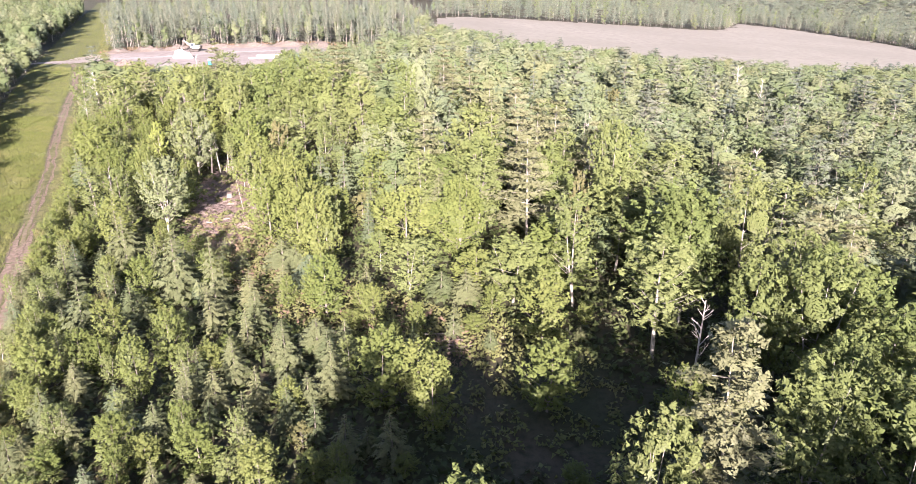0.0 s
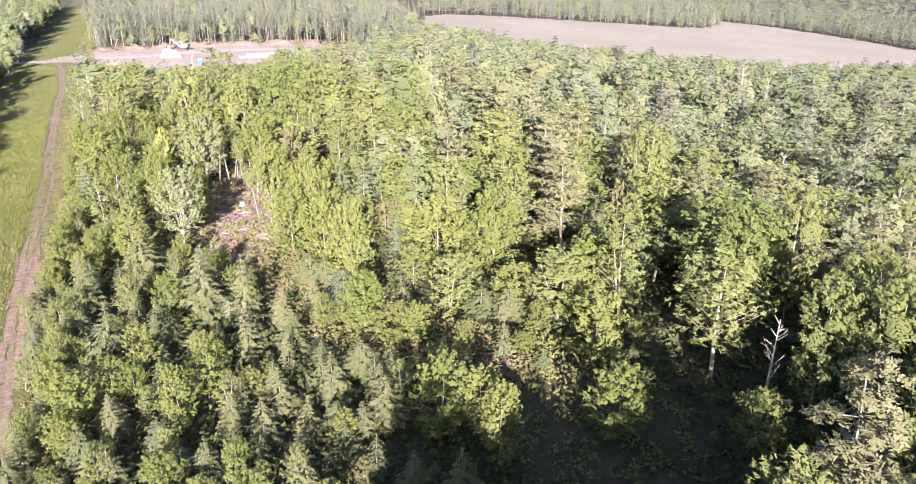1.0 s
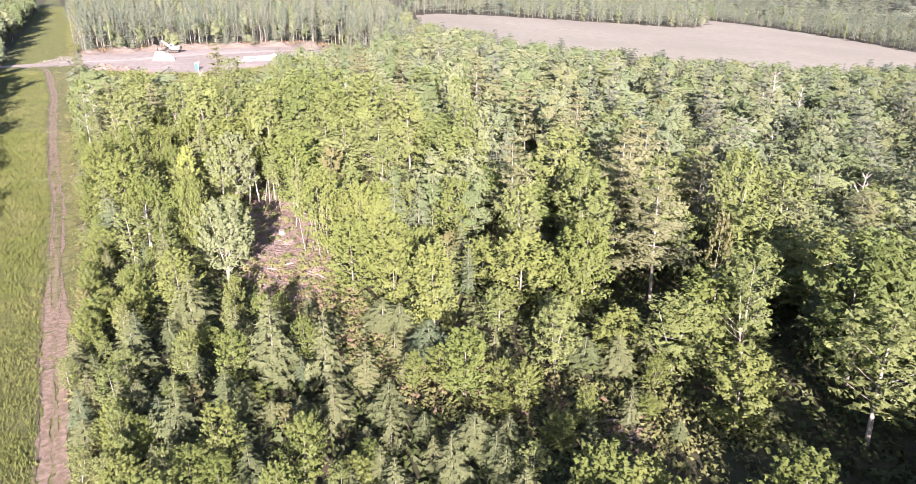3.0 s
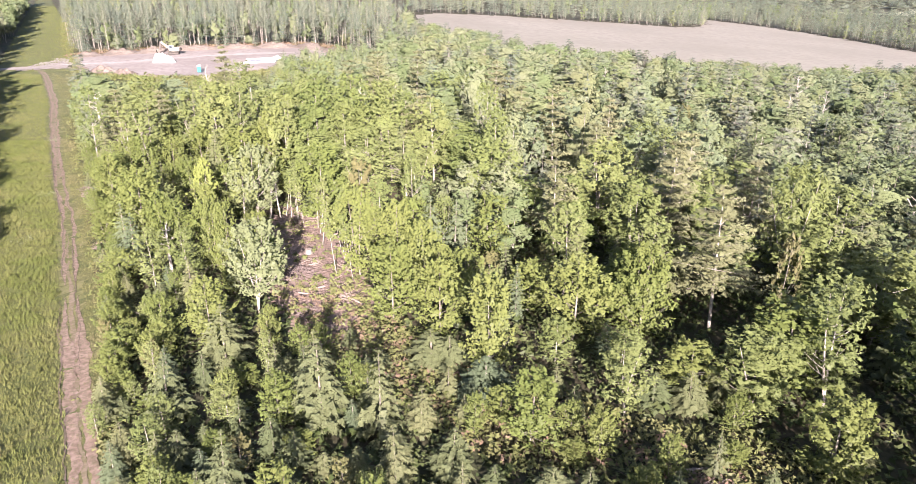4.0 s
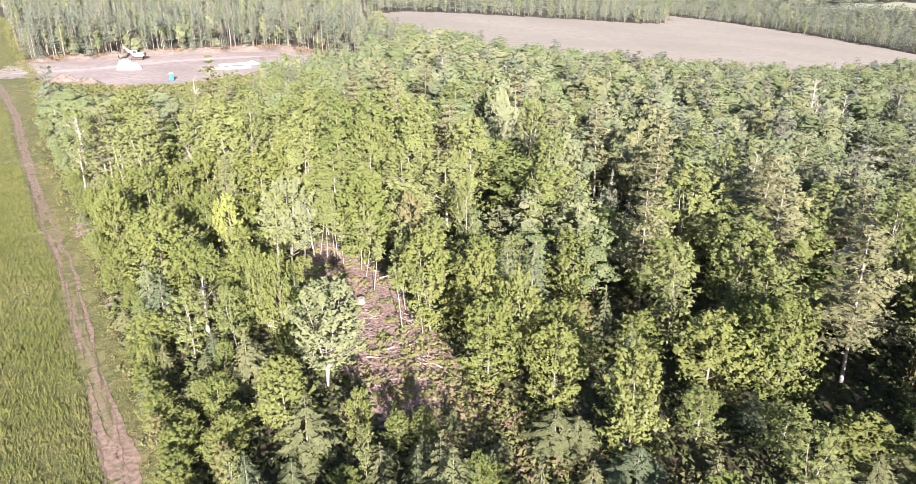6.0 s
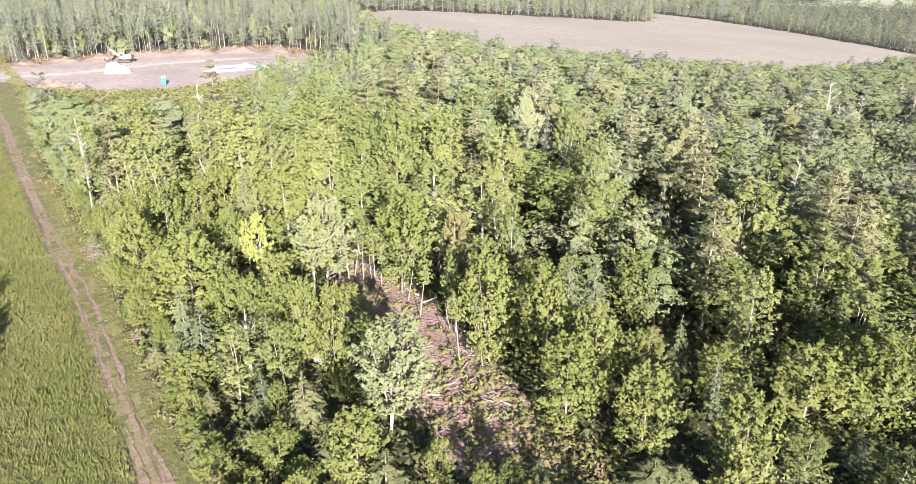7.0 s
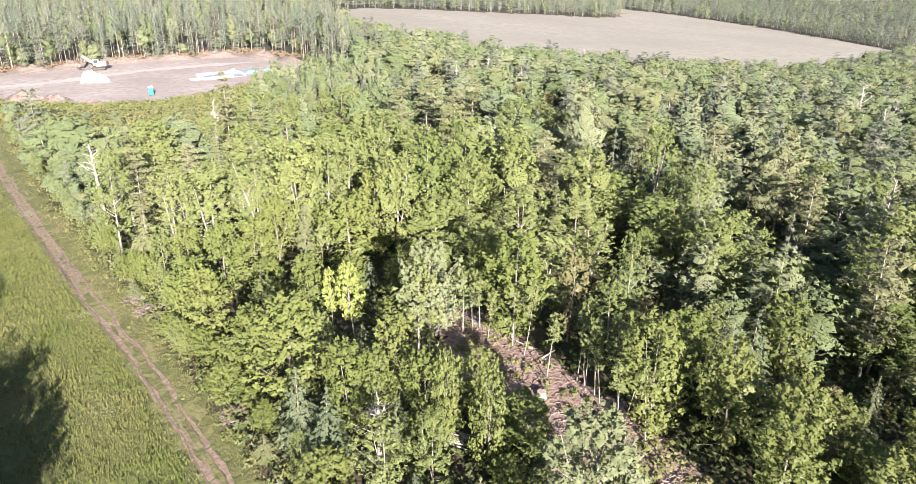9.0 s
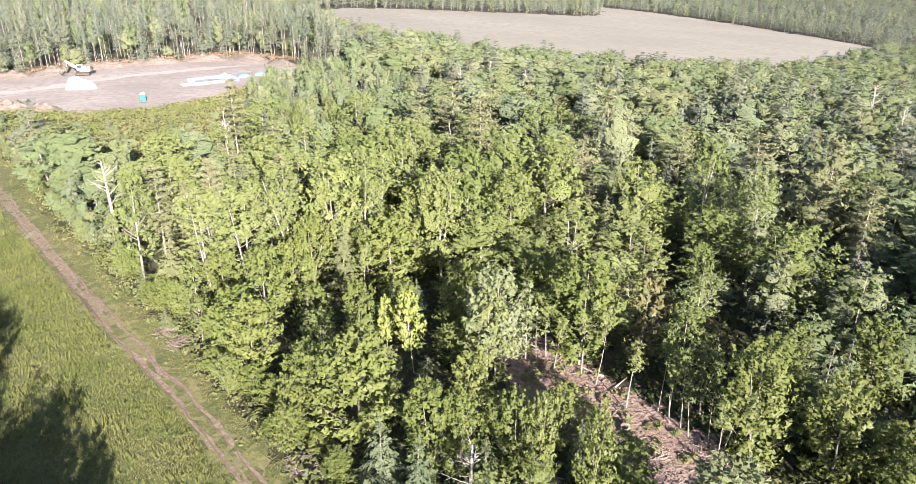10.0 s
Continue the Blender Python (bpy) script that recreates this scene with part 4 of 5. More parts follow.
MAKERS = {
    "maple_tree": (lambda g, k: broadleaf(g, 9, 5.0, 0.10, 150, 22, 0.26, 1.35, 0.31, forks=1 + k % 2, limbs=8, stem=0.11, sides=5, rise=1.0 + 0.15 * (k % 3), gaps=0.6, top=0.42 + 0.05 * (k % 3)), leaf_maple, bark_grey, 7,
                   "leafy green young maple with a rounded crown", (9, 5.0), "maple_tree"),
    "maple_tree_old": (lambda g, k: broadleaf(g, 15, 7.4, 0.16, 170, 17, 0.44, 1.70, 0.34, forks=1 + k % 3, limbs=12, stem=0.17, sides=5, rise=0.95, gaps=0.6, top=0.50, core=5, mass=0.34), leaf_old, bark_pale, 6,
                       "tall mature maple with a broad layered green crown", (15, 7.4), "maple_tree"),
    "birch_tree": (lambda g, k: broadleaf(g, 9, 4.2, 0.16, 104, 14, 0.32, 1.2, 0.32, forks=1 + k % 2, limbs=8, stem=0.09, sides=5, rise=1.1, gaps=0.7), leaf_birch, bark_pale, 5,
                   "slender birch with pale bark and light green leaves", (9, 4.2), "birch_tree"),
    "birch_tree_old": (lambda g, k: broadleaf(g, 14.5, 5.6, 0.26, 130, 13, 0.42, 1.5, 0.32, forks=1 + k % 2, limbs=12, stem=0.16, sides=5, rise=0.9, gaps=1.0, top=0.5), leaf_birch, bark_pale, 5,
                       "tall birch with white stems showing through airy leaves", (14.5, 5.6), "birch_tree"),
    "birch_pole": (lambda g, k: broadleaf(g, 8, 2.0, 0.60, 26, 12, 0.32, 0.85, 0.34, limbs=5, stem=0.055), leaf_birch, bark_pale, 3,
                   "thin bare birch pole with a small leafy top", (8, 2.0), "birch_tree"),
    "spruce_tree": (lambda g, k: conifer(g, 6, 3.0, 12 + k % 3, 9, 6, needle=0.13, droop=0.30, ragged=0.09 + 0.04 * (k % 3)), leaf_spruce, bark_grey, 6,
                    "pointed young spruce with dense grey-green boughs", (6, 3.0), "spruce_tree"),
    "spruce_tall": (lambda g, k: conifer(g, 11, 4.0, 19, 8, 5, needle=0.24, bare=0.12, ragged=0.24, stem=0.12), leaf_spruce, bark_grey, 4,
                    "tall ragged spruce with drooping dark boughs", (11, 4.0), "spruce_tree"),
    "pine_tree": (lambda g, k: plumed_pine(g, 15, 7.5, 9, 6, 100, 0.46), leaf_pine, bark_pale, 4, "tall white pine with flat plumes of yellowish needles", (15, 7.5), "pine_tree"),
    "brown_tree": (lambda g, k: broadleaf(g, 7, 4.0, 0.1, 70, 15, 0.34, 1.0, 0.34, stem=0.09), leaf_brown, bark_grey, 3, "small tree with browning olive leaves", (7, 4.0), "broadleaf_tree"),
    "yellow_tree": (lambda g, k: broadleaf(g, 8, 3.6, 0.34, 80, 16, 0.34, 0.95, 0.34, stem=0.08), leaf_yellow, bark_pale, 2, "young tree with bright yellow-green leaves", (8, 3.6), "yellow_tree"),
    "silver_tree": (lambda g, k: broadleaf(g, 10, 6.5, 0.28, 190, 24, 0.29, 1.35, 0.32, forks=3, limbs=20, stem=0.13, rise=1.25, gaps=0.8), leaf_silver, bark_pale, 2, "pale silvery-leaved poplar with several light stems", (10, 6.5), "poplar_tree"),
    "fir_tree": (lambda g, k: conifer(g, 6, 2.6, 14, 9, 5, needle=0.12, droop=0.28, ragged=0.08), leaf_fir, bark_grey, 3, "blue-green balsam fir with dense boughs", (6, 2.6), "fir_tree"),
    "dead_tree": (lambda g, k: (snag(g, 9.0), None), None, dead_wood, 3, "bare pale dead tree with broken limbs", (9, 3.5), "dead_tree"),
    "stand_tree": (lambda g, k: conifer(g, 14, 3.2, 10, 6, 3, needle=0.4, bare=0.5, stem=0.13, ragged=0.3), leaf_spruce, bark_pale, 3,
                   "tall spruce with a long bare pale stem", (14, 3.2), "spruce_tree"),
}
MODELS = {}
for kind, (make, leaf, bark, count, label, size, word) in MAKERS.items():
    MODELS[kind] = []
    for k in range(count):
        wood, crown = fitted(make(np.random.default_rng(100 + 17 * k + len(kind)), k), *size)
        tm = mesh_from(word + "_trunk", *wood, bark)
        tm.shade_smooth()
        MODELS[kind].append((tm, mesh_from(word + "_crown", *crown, leaf) if crown is not None else None))

LIMIT = {"maple_tree": 190, "maple_tree_old": 200, "birch_tree": 110, "birch_tree_old": 120, "birch_pole": 30, "spruce_tree": 250, "spruce_tall": 60, "pine_tree": 30, "stand_tree": 0, "brown_tree": 30}
HEART = [(12, 36), (2, 50), (-14, 70), (-40, 92), (-58, 118), (-56, 142)]   # the stretch of woods that the way passes nearest


def single_tree(kind, x, y, h, w, g):
    make, leaf, bark, count, label, (h0, w0), word = MAKERS[kind]
    tm, cm = MODELS[kind][g.integers(count)]
    root = new(word)
    root.matrix_basis = Matrix.Translation((x, y, float(land(x, y)))) @ pose(0, 0, 0, g.normal(0, 6 if kind == "birch_pole" else 1.5), g.normal(0, 5 if kind == "birch_pole" else 1.5), g.uniform(0, 360)) @ Matrix.Diagonal((w / w0, w / w0, h / h0, 1))
    tagged(root, label, word.replace("_", " "), word.replace("_", " ") + "s of the woods")
    part("trunk", tm, None, root)
    if cm:
        part("crown", cm, None, root)
    return root


near, rest = {}, []
order = off_line([p[1] for p in PLANTS], [p[2] for p in PLANTS], HEART)
for i in np.argsort(order):
    p = PLANTS[i]
    if near.get(p[0], 0) < LIMIT.get(p[0], 60) and order[i] < 170:
        near[p[0]] = near.get(p[0], 0) + 1
        single_tree(*p, np.random.default_rng(int(i)))
    else:
        rest.append(p)


# ---- the woods beyond: joined, with fewer and larger leaf clumps ----
def simple_models():
    g = np.random.default_rng(77)
    return {
        "leaf": [broadleaf(g, 15, 7.4, 0.12, 84, 7, 0.60, 1.8, 0.40, forks=1 + k % 2, limbs=5, stem=0.12, sides=3, rise=1.0, gaps=0.2, top=0.52, loose=1.6, dome=1.15, core=5, mass=0.38) for k in range(8)],
        "leaf_far": [broadleaf(g, 15, 7.4, 0.12, 60, 6, 0.74, 1.9, 0.38, limbs=1, stem=0.11, sides=3, rise=1.2, gaps=-0.5, top=0.54, loose=2.0, dome=1.3, core=7, mass=0.54) for _ in range(8)],
        "airy": [broadleaf(g, 14.5, 5.6, 0.20, 66, 7, 0.52, 1.6, 0.38, forks=1 + k % 2, limbs=7, stem=0.14, sides=3, gaps=0.5, top=0.52, loose=1.6, dome=1.1, core=3, mass=0.34) for k in range(6)],
        "airy_far": [broadleaf(g, 14.5, 5.6, 0.20, 44, 5, 0.62, 1.7, 0.36, limbs=4, stem=0.15, sides=3, rise=1.2, gaps=0.0, top=0.54, loose=2.0, dome=1.25, core=5, mass=0.47) for _ in range(6)],
        "needle": [conifer(g, 6, 3.0, 11, 7, 2, needle=0.30, sides=3, ragged=0.2) for _ in range(5)],
        "bare": [conifer(g, 14, 3.4, 15, 6, 2, needle=0.42, bare=0.32 + 0.07 * k, stem=0.11, sides=3, ragged=0.38) for k in range(6)],
        "plume": [plumed_pine(g, 15, 7.5, 9, 5, 14, 1.0, sides=4) for _ in range(3)],
        "tiny": [broadleaf(g, 10, 5.0, 0.1, 16, 5, 1.3, 2.2, 0.4, limbs=0, sides=3, gaps=0.2) for _ in range(5)],
        "spire": [conifer(g, 12, 4.2, 8, 4, 1, needle=0.8, sides=3, ragged=0.3, bare=0.22) for _ in range(4)],
        "dead": [(snag(g, 9.0, 9), None) for _ in range(3)],
    }


SIMPLE = simple_models()
SIZE = {"leaf": (15, 7.4), "airy": (14.5, 5.6), "needle": (6, 3.0), "bare": (14, 3.4), "plume": (15, 7.5), "tiny": (10, 5.0), "spire": (12, 4.2), "dead": (9, 3.5)}
SIMPLE = {k: [fitted(t, *SIZE[k.replace("_far", "")]) for t in rows] for k, rows in SIMPLE.items()}
STYLE = {"maple_tree": "leaf", "maple_tree_old": "leaf", "birch_tree": "airy", "birch_tree_old": "airy", "birch_pole": "airy", "spruce_tree": "needle", "spruce_tall": "needle",
         "pine_tree": "plume", "brown_tree": "leaf", "dead_tree": "dead", "stand_tree": "bare", "far_broadleaf": "tiny", "far_conifer": "spire", "fir_tree": "needle"}


def woods(name, rows, label, seed, stems=True):
    """Joins many simple trees into crowns of leaves, crowns of needles and stems."""
    g = np.random.default_rng(seed)
    bins = {"leaf": [], "needle": [], "stem": [], "pale": []}
    tints = {"leaf": [], "needle": [], "stem": [], "pale": []}
    for kind, x, y, h, w in rows:
        style = STYLE[kind]
        h0, w0 = SIZE[style]
        pick = style + "_far" if style in ("leaf", "airy") and y - 0.3 * abs(x) > 150 else style
        wood, crown = SIMPLE[pick][g.integers(len(SIMPLE[pick]))]
        t = g.uniform(0, 2 * np.pi)
        c, s = np.cos(t) * w / w0, np.sin(t) * w / w0
        M = np.array([[c, -s, 0], [s, c, 0], [0, 0, h / h0]])
        o = np.array([x, y, float(land(x, y)) - 0.05])
        if crown is not None:
            turn = np.array([[np.cos(t), -np.sin(t), 0], [np.sin(t), np.cos(t), 0], [0, 0, 1]])
            key = "needle" if style in ("needle", "bare", "plume", "spire") else "leaf"
            bins[key].append((crown[0] @ M.T + o, crown[1], crown[2] @ turn.T))
            tints[key].append(np.full(len(crown[0]), g.uniform(0, 1)))
        if stems:
            bins["pale" if style in ("airy", "bare", "dead", "leaf", "spire") else "stem"].append((wood[0] @ M.T + o, wood[1]))
    for key, mat, word in (("leaf", hazed_woods_leaf, "broadleaf_woods"), ("needle", hazed_woods_needle, "conifer_woods"), ("stem", bark_grey, "woods_stems"), ("pale", bark_pale, "woods_pale_stems")):
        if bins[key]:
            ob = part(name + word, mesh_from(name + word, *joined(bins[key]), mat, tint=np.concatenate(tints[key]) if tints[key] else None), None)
            tagged(ob, label, "woods", kind="stuff")


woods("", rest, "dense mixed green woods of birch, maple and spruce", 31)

# far woods beyond the field
x, y = jitter(-60, 800, 430, 900, 5.2, 41)
ok = ~inside(x, y, STRIP) & ~inside(x, y, FIELD) & ~inside(x, y, STAND) & in_sight(x, y, 30) & ((y > 515) | (x > 250)) & ~inside(x, y, GAP)
deep = off_line(x, y, FIELD)
luck = np.random.default_rng(40).uniform(0, 1, x.shape)
ok &= (deep < 16) | ((deep < 60) & (luck < 0.34)) | (luck < 0.15)
g = np.random.default_rng(42)
edge = [("far_conifer" if g.uniform() < 0.9 else "far_broadleaf", float(a), float(b), g.uniform(8, 16), g.uniform(3.6, 6.2) + 3 * (off_line(a, b, FIELD) > 60)) for a, b in zip(x[ok], y[ok])]
woods("edge_", [r for r in edge if off_line(r[1], r[2], FIELD) < 22], "wood edge of spruce and birch along the field", 45)
woods("far_", [r for r in edge if off_line(r[1], r[2], FIELD) >= 22], "distant mixed woods beyond the field", 44, False)
x, y = jitter(-500, 1900, 900, 1700, 33.0, 43)
ok = in_sight(x, y, 30) & ~inside(x, y, PASTURE)
woods("hazy_", [("far_conifer" if g.uniform() < 0.97 else "far_broadleaf", float(a), float(b), g.uniform(9, 14), g.uniform(24, 32)) for a, b in zip(x[ok], y[ok])],
      "faint distant woods near the horizon", 46, False)


# ---- undergrowth and grass ----
def shrubbery(name, xs, ys, tall, wide, per, leaf, mat, label, seed, word, up=0.3):
    """Low clumps of leaves on the ground, joined; up: how far their shading leans to the sky."""
    g = np.random.default_rng(seed)
    n = len(xs)
    h = g.uniform(*tall, n)
    C = np.repeat(np.column_stack([xs, ys, land(xs, ys)]), per, 0)
    r = np.repeat(g.uniform(*wide, n), per)
    D = ball(g, n * per)
    D[:, 2] = np.abs(D[:, 2])
    hh = np.repeat(h, per)
    P = C + np.column_stack([D[:, 0] * r, D[:, 1] * r, (0.12 + 0.88 * D[:, 2] * g.uniform(0.35, 1, n * per)) * hh])
    N = D + np.array([0, 0, 0.5]) + g.normal(0, 0.4, (n * per, 3))
    ob = part(name, mesh_from(name, *cards(P, N, leaf * g.uniform(0.6, 1.4, n * per), g, 1.3, soft=D + np.array([0, 0, up])), mat), None)
    return tagged(ob, label, word, kind="stuff")


def scatter(poly, step, seed, share=1.0):
    xs, ys = [p[0] for p in poly], [p[1] for p in poly]
    x, y = jitter(min(xs), max(xs), min(ys), max(ys), step, seed)
    ok = inside(x, y, poly) & (np.random.default_rng(seed).uniform(0, 1, x.shape) < share)
    return x[ok], y[ok]


# leaf colour lowered to hold the deep shade beneath the trees
undergrowth_shade_leaf = leaf_material("undergrowth_shade_leaf", (0.036, 0.050, 0.016), (0.048, 0.062, 0.022), (0.062, 0.072, 0.028), joined=True, thin=0.1)
x, y = scatter(SWATH, 0.9, 51)
ok = (y > 62) | (x < -5) | (np.random.default_rng(50).uniform(0, 1, x.shape) < 0.3)
x, y = x[ok], y[ok]
shrubbery("swath_shrubs", x, y, (0.4, 1.3), (0.5, 0.9), 16, 0.36, shrub_leaf, "low green shrubs and ferns in the cut swath", 52, "shrubs")
x, y = scatter([(-22, 84), (-6, 73), (2, 66), (0, 58), (-12, 62), (-24, 74), (-34, 85), (-38, 97), (-31, 100), (-27, 94)], 1.2, 53, 0.55)
shrubbery("brambles", x, y, (0.4, 1.3), (0.4, 0.9), 18, 0.32, bramble_leaf, "reddish-brown brambles among cut brush", 54, "brambles")
x, y = scatter(CLEARING, 0.8, 55, 0.7)
low = y < 104
shrubbery("clearing_shrubs", np.concatenate([x[low][::2], x[~low][::5]]), np.concatenate([y[low][::2], y[~low][::5]]), (0.3, 1.1), (0.4, 0.9), 24, 0.36, shrub_leaf,
          "low green regrowth in the clearing", 56, "shrubs")
x, y = scatter(BRUSHY + [(-116, 234), (-124, 250), (-127, 262), (-118, 262), (-104, 257), (-88, 257), (-76, 266), (-64, 279), (-60, 270), (-66, 258)], 1.4, 57)
x2, y2 = scatter([(-128, 262), (-104, 250), (-88, 250), (-74, 256), (-60, 268), (-62, 280), (-76, 266), (-88, 257.5), (-104, 256.5), (-122, 263.5)], 1.3, 58)
x, y = np.concatenate([x, x2]), np.concatenate([y, y2])
shrubbery("brushy_patch", x, y, (0.5, 1.6), (0.7, 1.2), 18, 0.42, shrub_leaf, "dense low brush below the building site", 58, "shrubs")
x, y = scatter([(-150, 304), (-137, 311), (-115, 323), (-68, 338), (-50, 326), (-44, 330), (-66, 352), (-118, 336), (-146, 322)], 1.8, 48)
shrubbery("stand_scrub", x, y, (0.5, 1.6), (0.8, 1.4), 10, 0.7, bramble_leaf, "reddish-brown scrub at the foot of the spruce stand", 49, "shrubs")
x, y = scatter([(-84, 196), (-74, 196), (-70, 216), (-80, 222)], 1.6, 59)
shrubbery("reddish_brush", x, y, (1.0, 2.6), (0.8, 1.3), 18, 0.50, bramble_leaf, "reddish low brush in the regrowth", 60, "shrubs")
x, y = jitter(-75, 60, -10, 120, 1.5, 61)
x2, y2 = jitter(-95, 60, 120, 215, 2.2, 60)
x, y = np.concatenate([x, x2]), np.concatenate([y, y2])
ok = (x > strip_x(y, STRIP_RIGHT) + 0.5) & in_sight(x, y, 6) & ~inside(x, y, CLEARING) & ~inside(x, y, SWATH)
shrubbery("undergrowth", x[ok], y[ok], (0.4, 1.8), (0.6, 1.2), 13, 0.50, undergrowth_shade_leaf, "ferny undergrowth beneath the trees", 62, "undergrowth")
g = np.random.default_rng(63)
xs, ys = [], []
for (x0, y0), (x1, y1) in zip(STRIP_RIGHT[1:15], STRIP_RIGHT[2:16]):
    n = int(np.hypot(x1 - x0, y1 - y0) * 5)
    k = g.uniform(0, 1, n)
    xs.append(x0 + (x1 - x0) * k + g.normal(1.6, 1.2, n)), ys.append(y0 + (y1 - y0) * k)
xs, ys = np.concatenate(xs), np.concatenate(ys)
shrubbery("edge_weeds", xs, ys, (0.3, 1.3), (0.4, 0.8), 14, 0.26, shrub_leaf, "tall weeds and seedlings along the wood's edge", 64, "weeds")


x, y = jitter(-110, -30, -15, 90, 1.9, 45)
left = strip_x(y, STRIP_LEFT)
ok = (x < left - 0.5) & (x > left - 30)
shrubbery("strip_side_shrubs", x[ok], y[ok], (0.4, 1.6), (0.6, 1.2), 12, 0.42, shrub_leaf, "low green shrubs between the grass strip and the woods", 44, "shrubs")


def grass(name, xs, ys, tall, seed, mat, label, per=11, spread=0.24):
    """Tufts of upright blades, joined."""
    g = np.random.default_rng(seed)
    n = len(xs)
    h = np.repeat(g.uniform(*tall, n), per) * g.uniform(0.6, 1.2, n * per)
    P = np.repeat(np.column_stack([xs, ys, land(xs, ys)]), per, 0) + np.column_stack([g.normal(0, spread, (n * per, 2)), h * 0.4])
    A = np.column_stack([g.normal(0, 0.45, (n * per, 2)), np.ones(n * per)])
    N = np.column_stack([g.normal(0, 1, n * per), g.normal(-0.5, 0.6, n * per), g.uniform(0.1, 0.6, n * per)])
    ob = part(name, mesh_from(name, *cards(P, N, h * 0.24, g, 5.0, 0.1, A, N * 0.10 + np.array([0, -0.2, 0.95])), mat), None)
    return tagged(ob, label, "grass", kind="stuff")


def patches(x, y, scale, shift=0.0):
    return np.array([noise.noise(Vector((a * scale + shift, b * scale, shift))) for a, b in zip(x, y)])


x, y = jitter(-120, -30, 40, 175, 0.36, 65)
x2, y2 = jitter(-165, -85, 175, 262, 0.62, 69)
x3, y3 = jitter(-300, -110, 262, 560, 1.1, 47)
x4, y4 = jitter(-60, 0, -10, 40, 0.62, 46)
x, y = np.concatenate([x, x2, x3, x4]), np.concatenate([y, y2, y3, y4])
k = off_line(x, y, TRACK)
ok = inside(x, y, STRIP) & (k > 1.0) & (x > strip_x(y, STRIP_LEFT) - 1) & (off_line(x, y, ROAD) > 3.2)
x, y, k = x[ok], y[ok], k[ok]
gl = 0.6 * patches(x, y, 0.45) + 0.9 * patches(x, y, 1.5, 5.0)
left = x < np.interp(y, [p[1] for p in TRACK], [p[0] for p in TRACK])
ok = k > 1.35 + 0.6 * gl
for name, pick, tall, seed, mat, label in (("tall_grass", left & (gl > 0.10), (0.34, 0.60), 66, grass_blade, "taller tufts of green grass on the strip"),
                                           ("meadow_grass", left & (gl <= 0.10), (0.20, 0.40), 70, grass_blade, "yellow-green meadow grass on the strip"),
                                           ("short_grass", ~left, (0.14, 0.32), 68, grass_dry, "shorter dry grass beside the dirt track")):
    grass(name, x[ok & pick], y[ok & pick], tall, seed, mat, label)
# grass on the crown between the wheel marks and along their ragged edges
x, y = jitter(-120, -36, 48, 175, 0.27, 71)
k = off_line(x, y, TRACK)
ok = k < 1.7
x, y, k = x[ok], y[ok], k[ok]
gl = patches(x, y, 0.5, 3.0)
crown = (k < 0.42 + 0.25 * gl) & (gl > -0.12) & (np.random.default_rng(4).uniform(0, 1, x.shape) < np.interp(y, [60, 75, 98, 108, 140, 160], [0.8, 0.8, 0.6, 1, 0.9, 0.6]))
verge = (k > 0.80 + 0.9 * gl) & (np.random.default_rng(6).uniform(0, 1, x.shape) < 0.8)
ok = crown | verge
grass("track_grass", x[ok], y[ok], (0.10, 0.26), 72, grass_dry, "tufts of grass between the wheel marks of the track", 6, 0.13)
x, y = jitter(-150, -20, 30, 270, 1.9, 67)
gl = patches(x, y, 0.09, 7.0)
ok = inside(x, y, STRIP) & (off_line(x, y, TRACK) > 2.2) & (gl > 0.02)
shrubbery("strip_weeds", x[ok], y[ok], (0.2, 0.5), (0.35, 0.8), 9, 0.16, grass_blade, "broad-leaved weeds among the strip's grass", 68, "weeds", 3.0)
pale_weed = leaf_material("pale_weed", (0.16, 0.17, 0.10), (0.19, 0.195, 0.125), (0.175, 0.18, 0.115), joined=True)
for px, py in ((-83.0, 138.5), (-77.0, 118.0), (-98.0, 175.0)):
    q = np.random.default_rng(int(-px)).normal(0, 0.75, (26, 2))
    shrubbery("weed_patch", px + q[:, 0], py + q[:, 1] * 1.2, (0.3, 0.6), (0.2, 0.4), 8, 0.14, pale_weed, "pale flowering weed patch in the grass", int(px + 400), "weeds")


# ---- cut wood in the clearing ----
def log_thing(x, y, length, radius, turn, name="log", mat=None, label="pale cut log lying on the ground", tilt=0.0, lift=0.0):
    g = np.random.default_rng(int(abs(x * 100) + abs(y * 10)))
    k = np.linspace(-0.5, 0.5, 6)
    V, F = tube(np.stack([k * length, np.sin(k * 3) * 0.05 * length * g.normal(0, 0.5), 0 * k], 1), radius * (1.1 - 0.35 * (k + 0.5)), 8)
    n = len(V)
    V = np.concatenate([V, V[:8].mean(0, keepdims=True), V[-8:].mean(0, keepdims=True)])
    caps = np.array([[n, (i + 1) % 8, i] for i in range(8)] + [[n + 1, n - 8 + i, n - 8 + (i + 1) % 8] for i in range(8)])
    ob = part(name, mesh_from(name, V, [F, caps], mat or cut_wood), None, smooth=True)
    ob.matrix_basis = pose(x, y, float(land(x, y)) + radius * 0.9 + 0.08 + lift, 0, tilt, turn)
    return tagged(ob, label, "log")


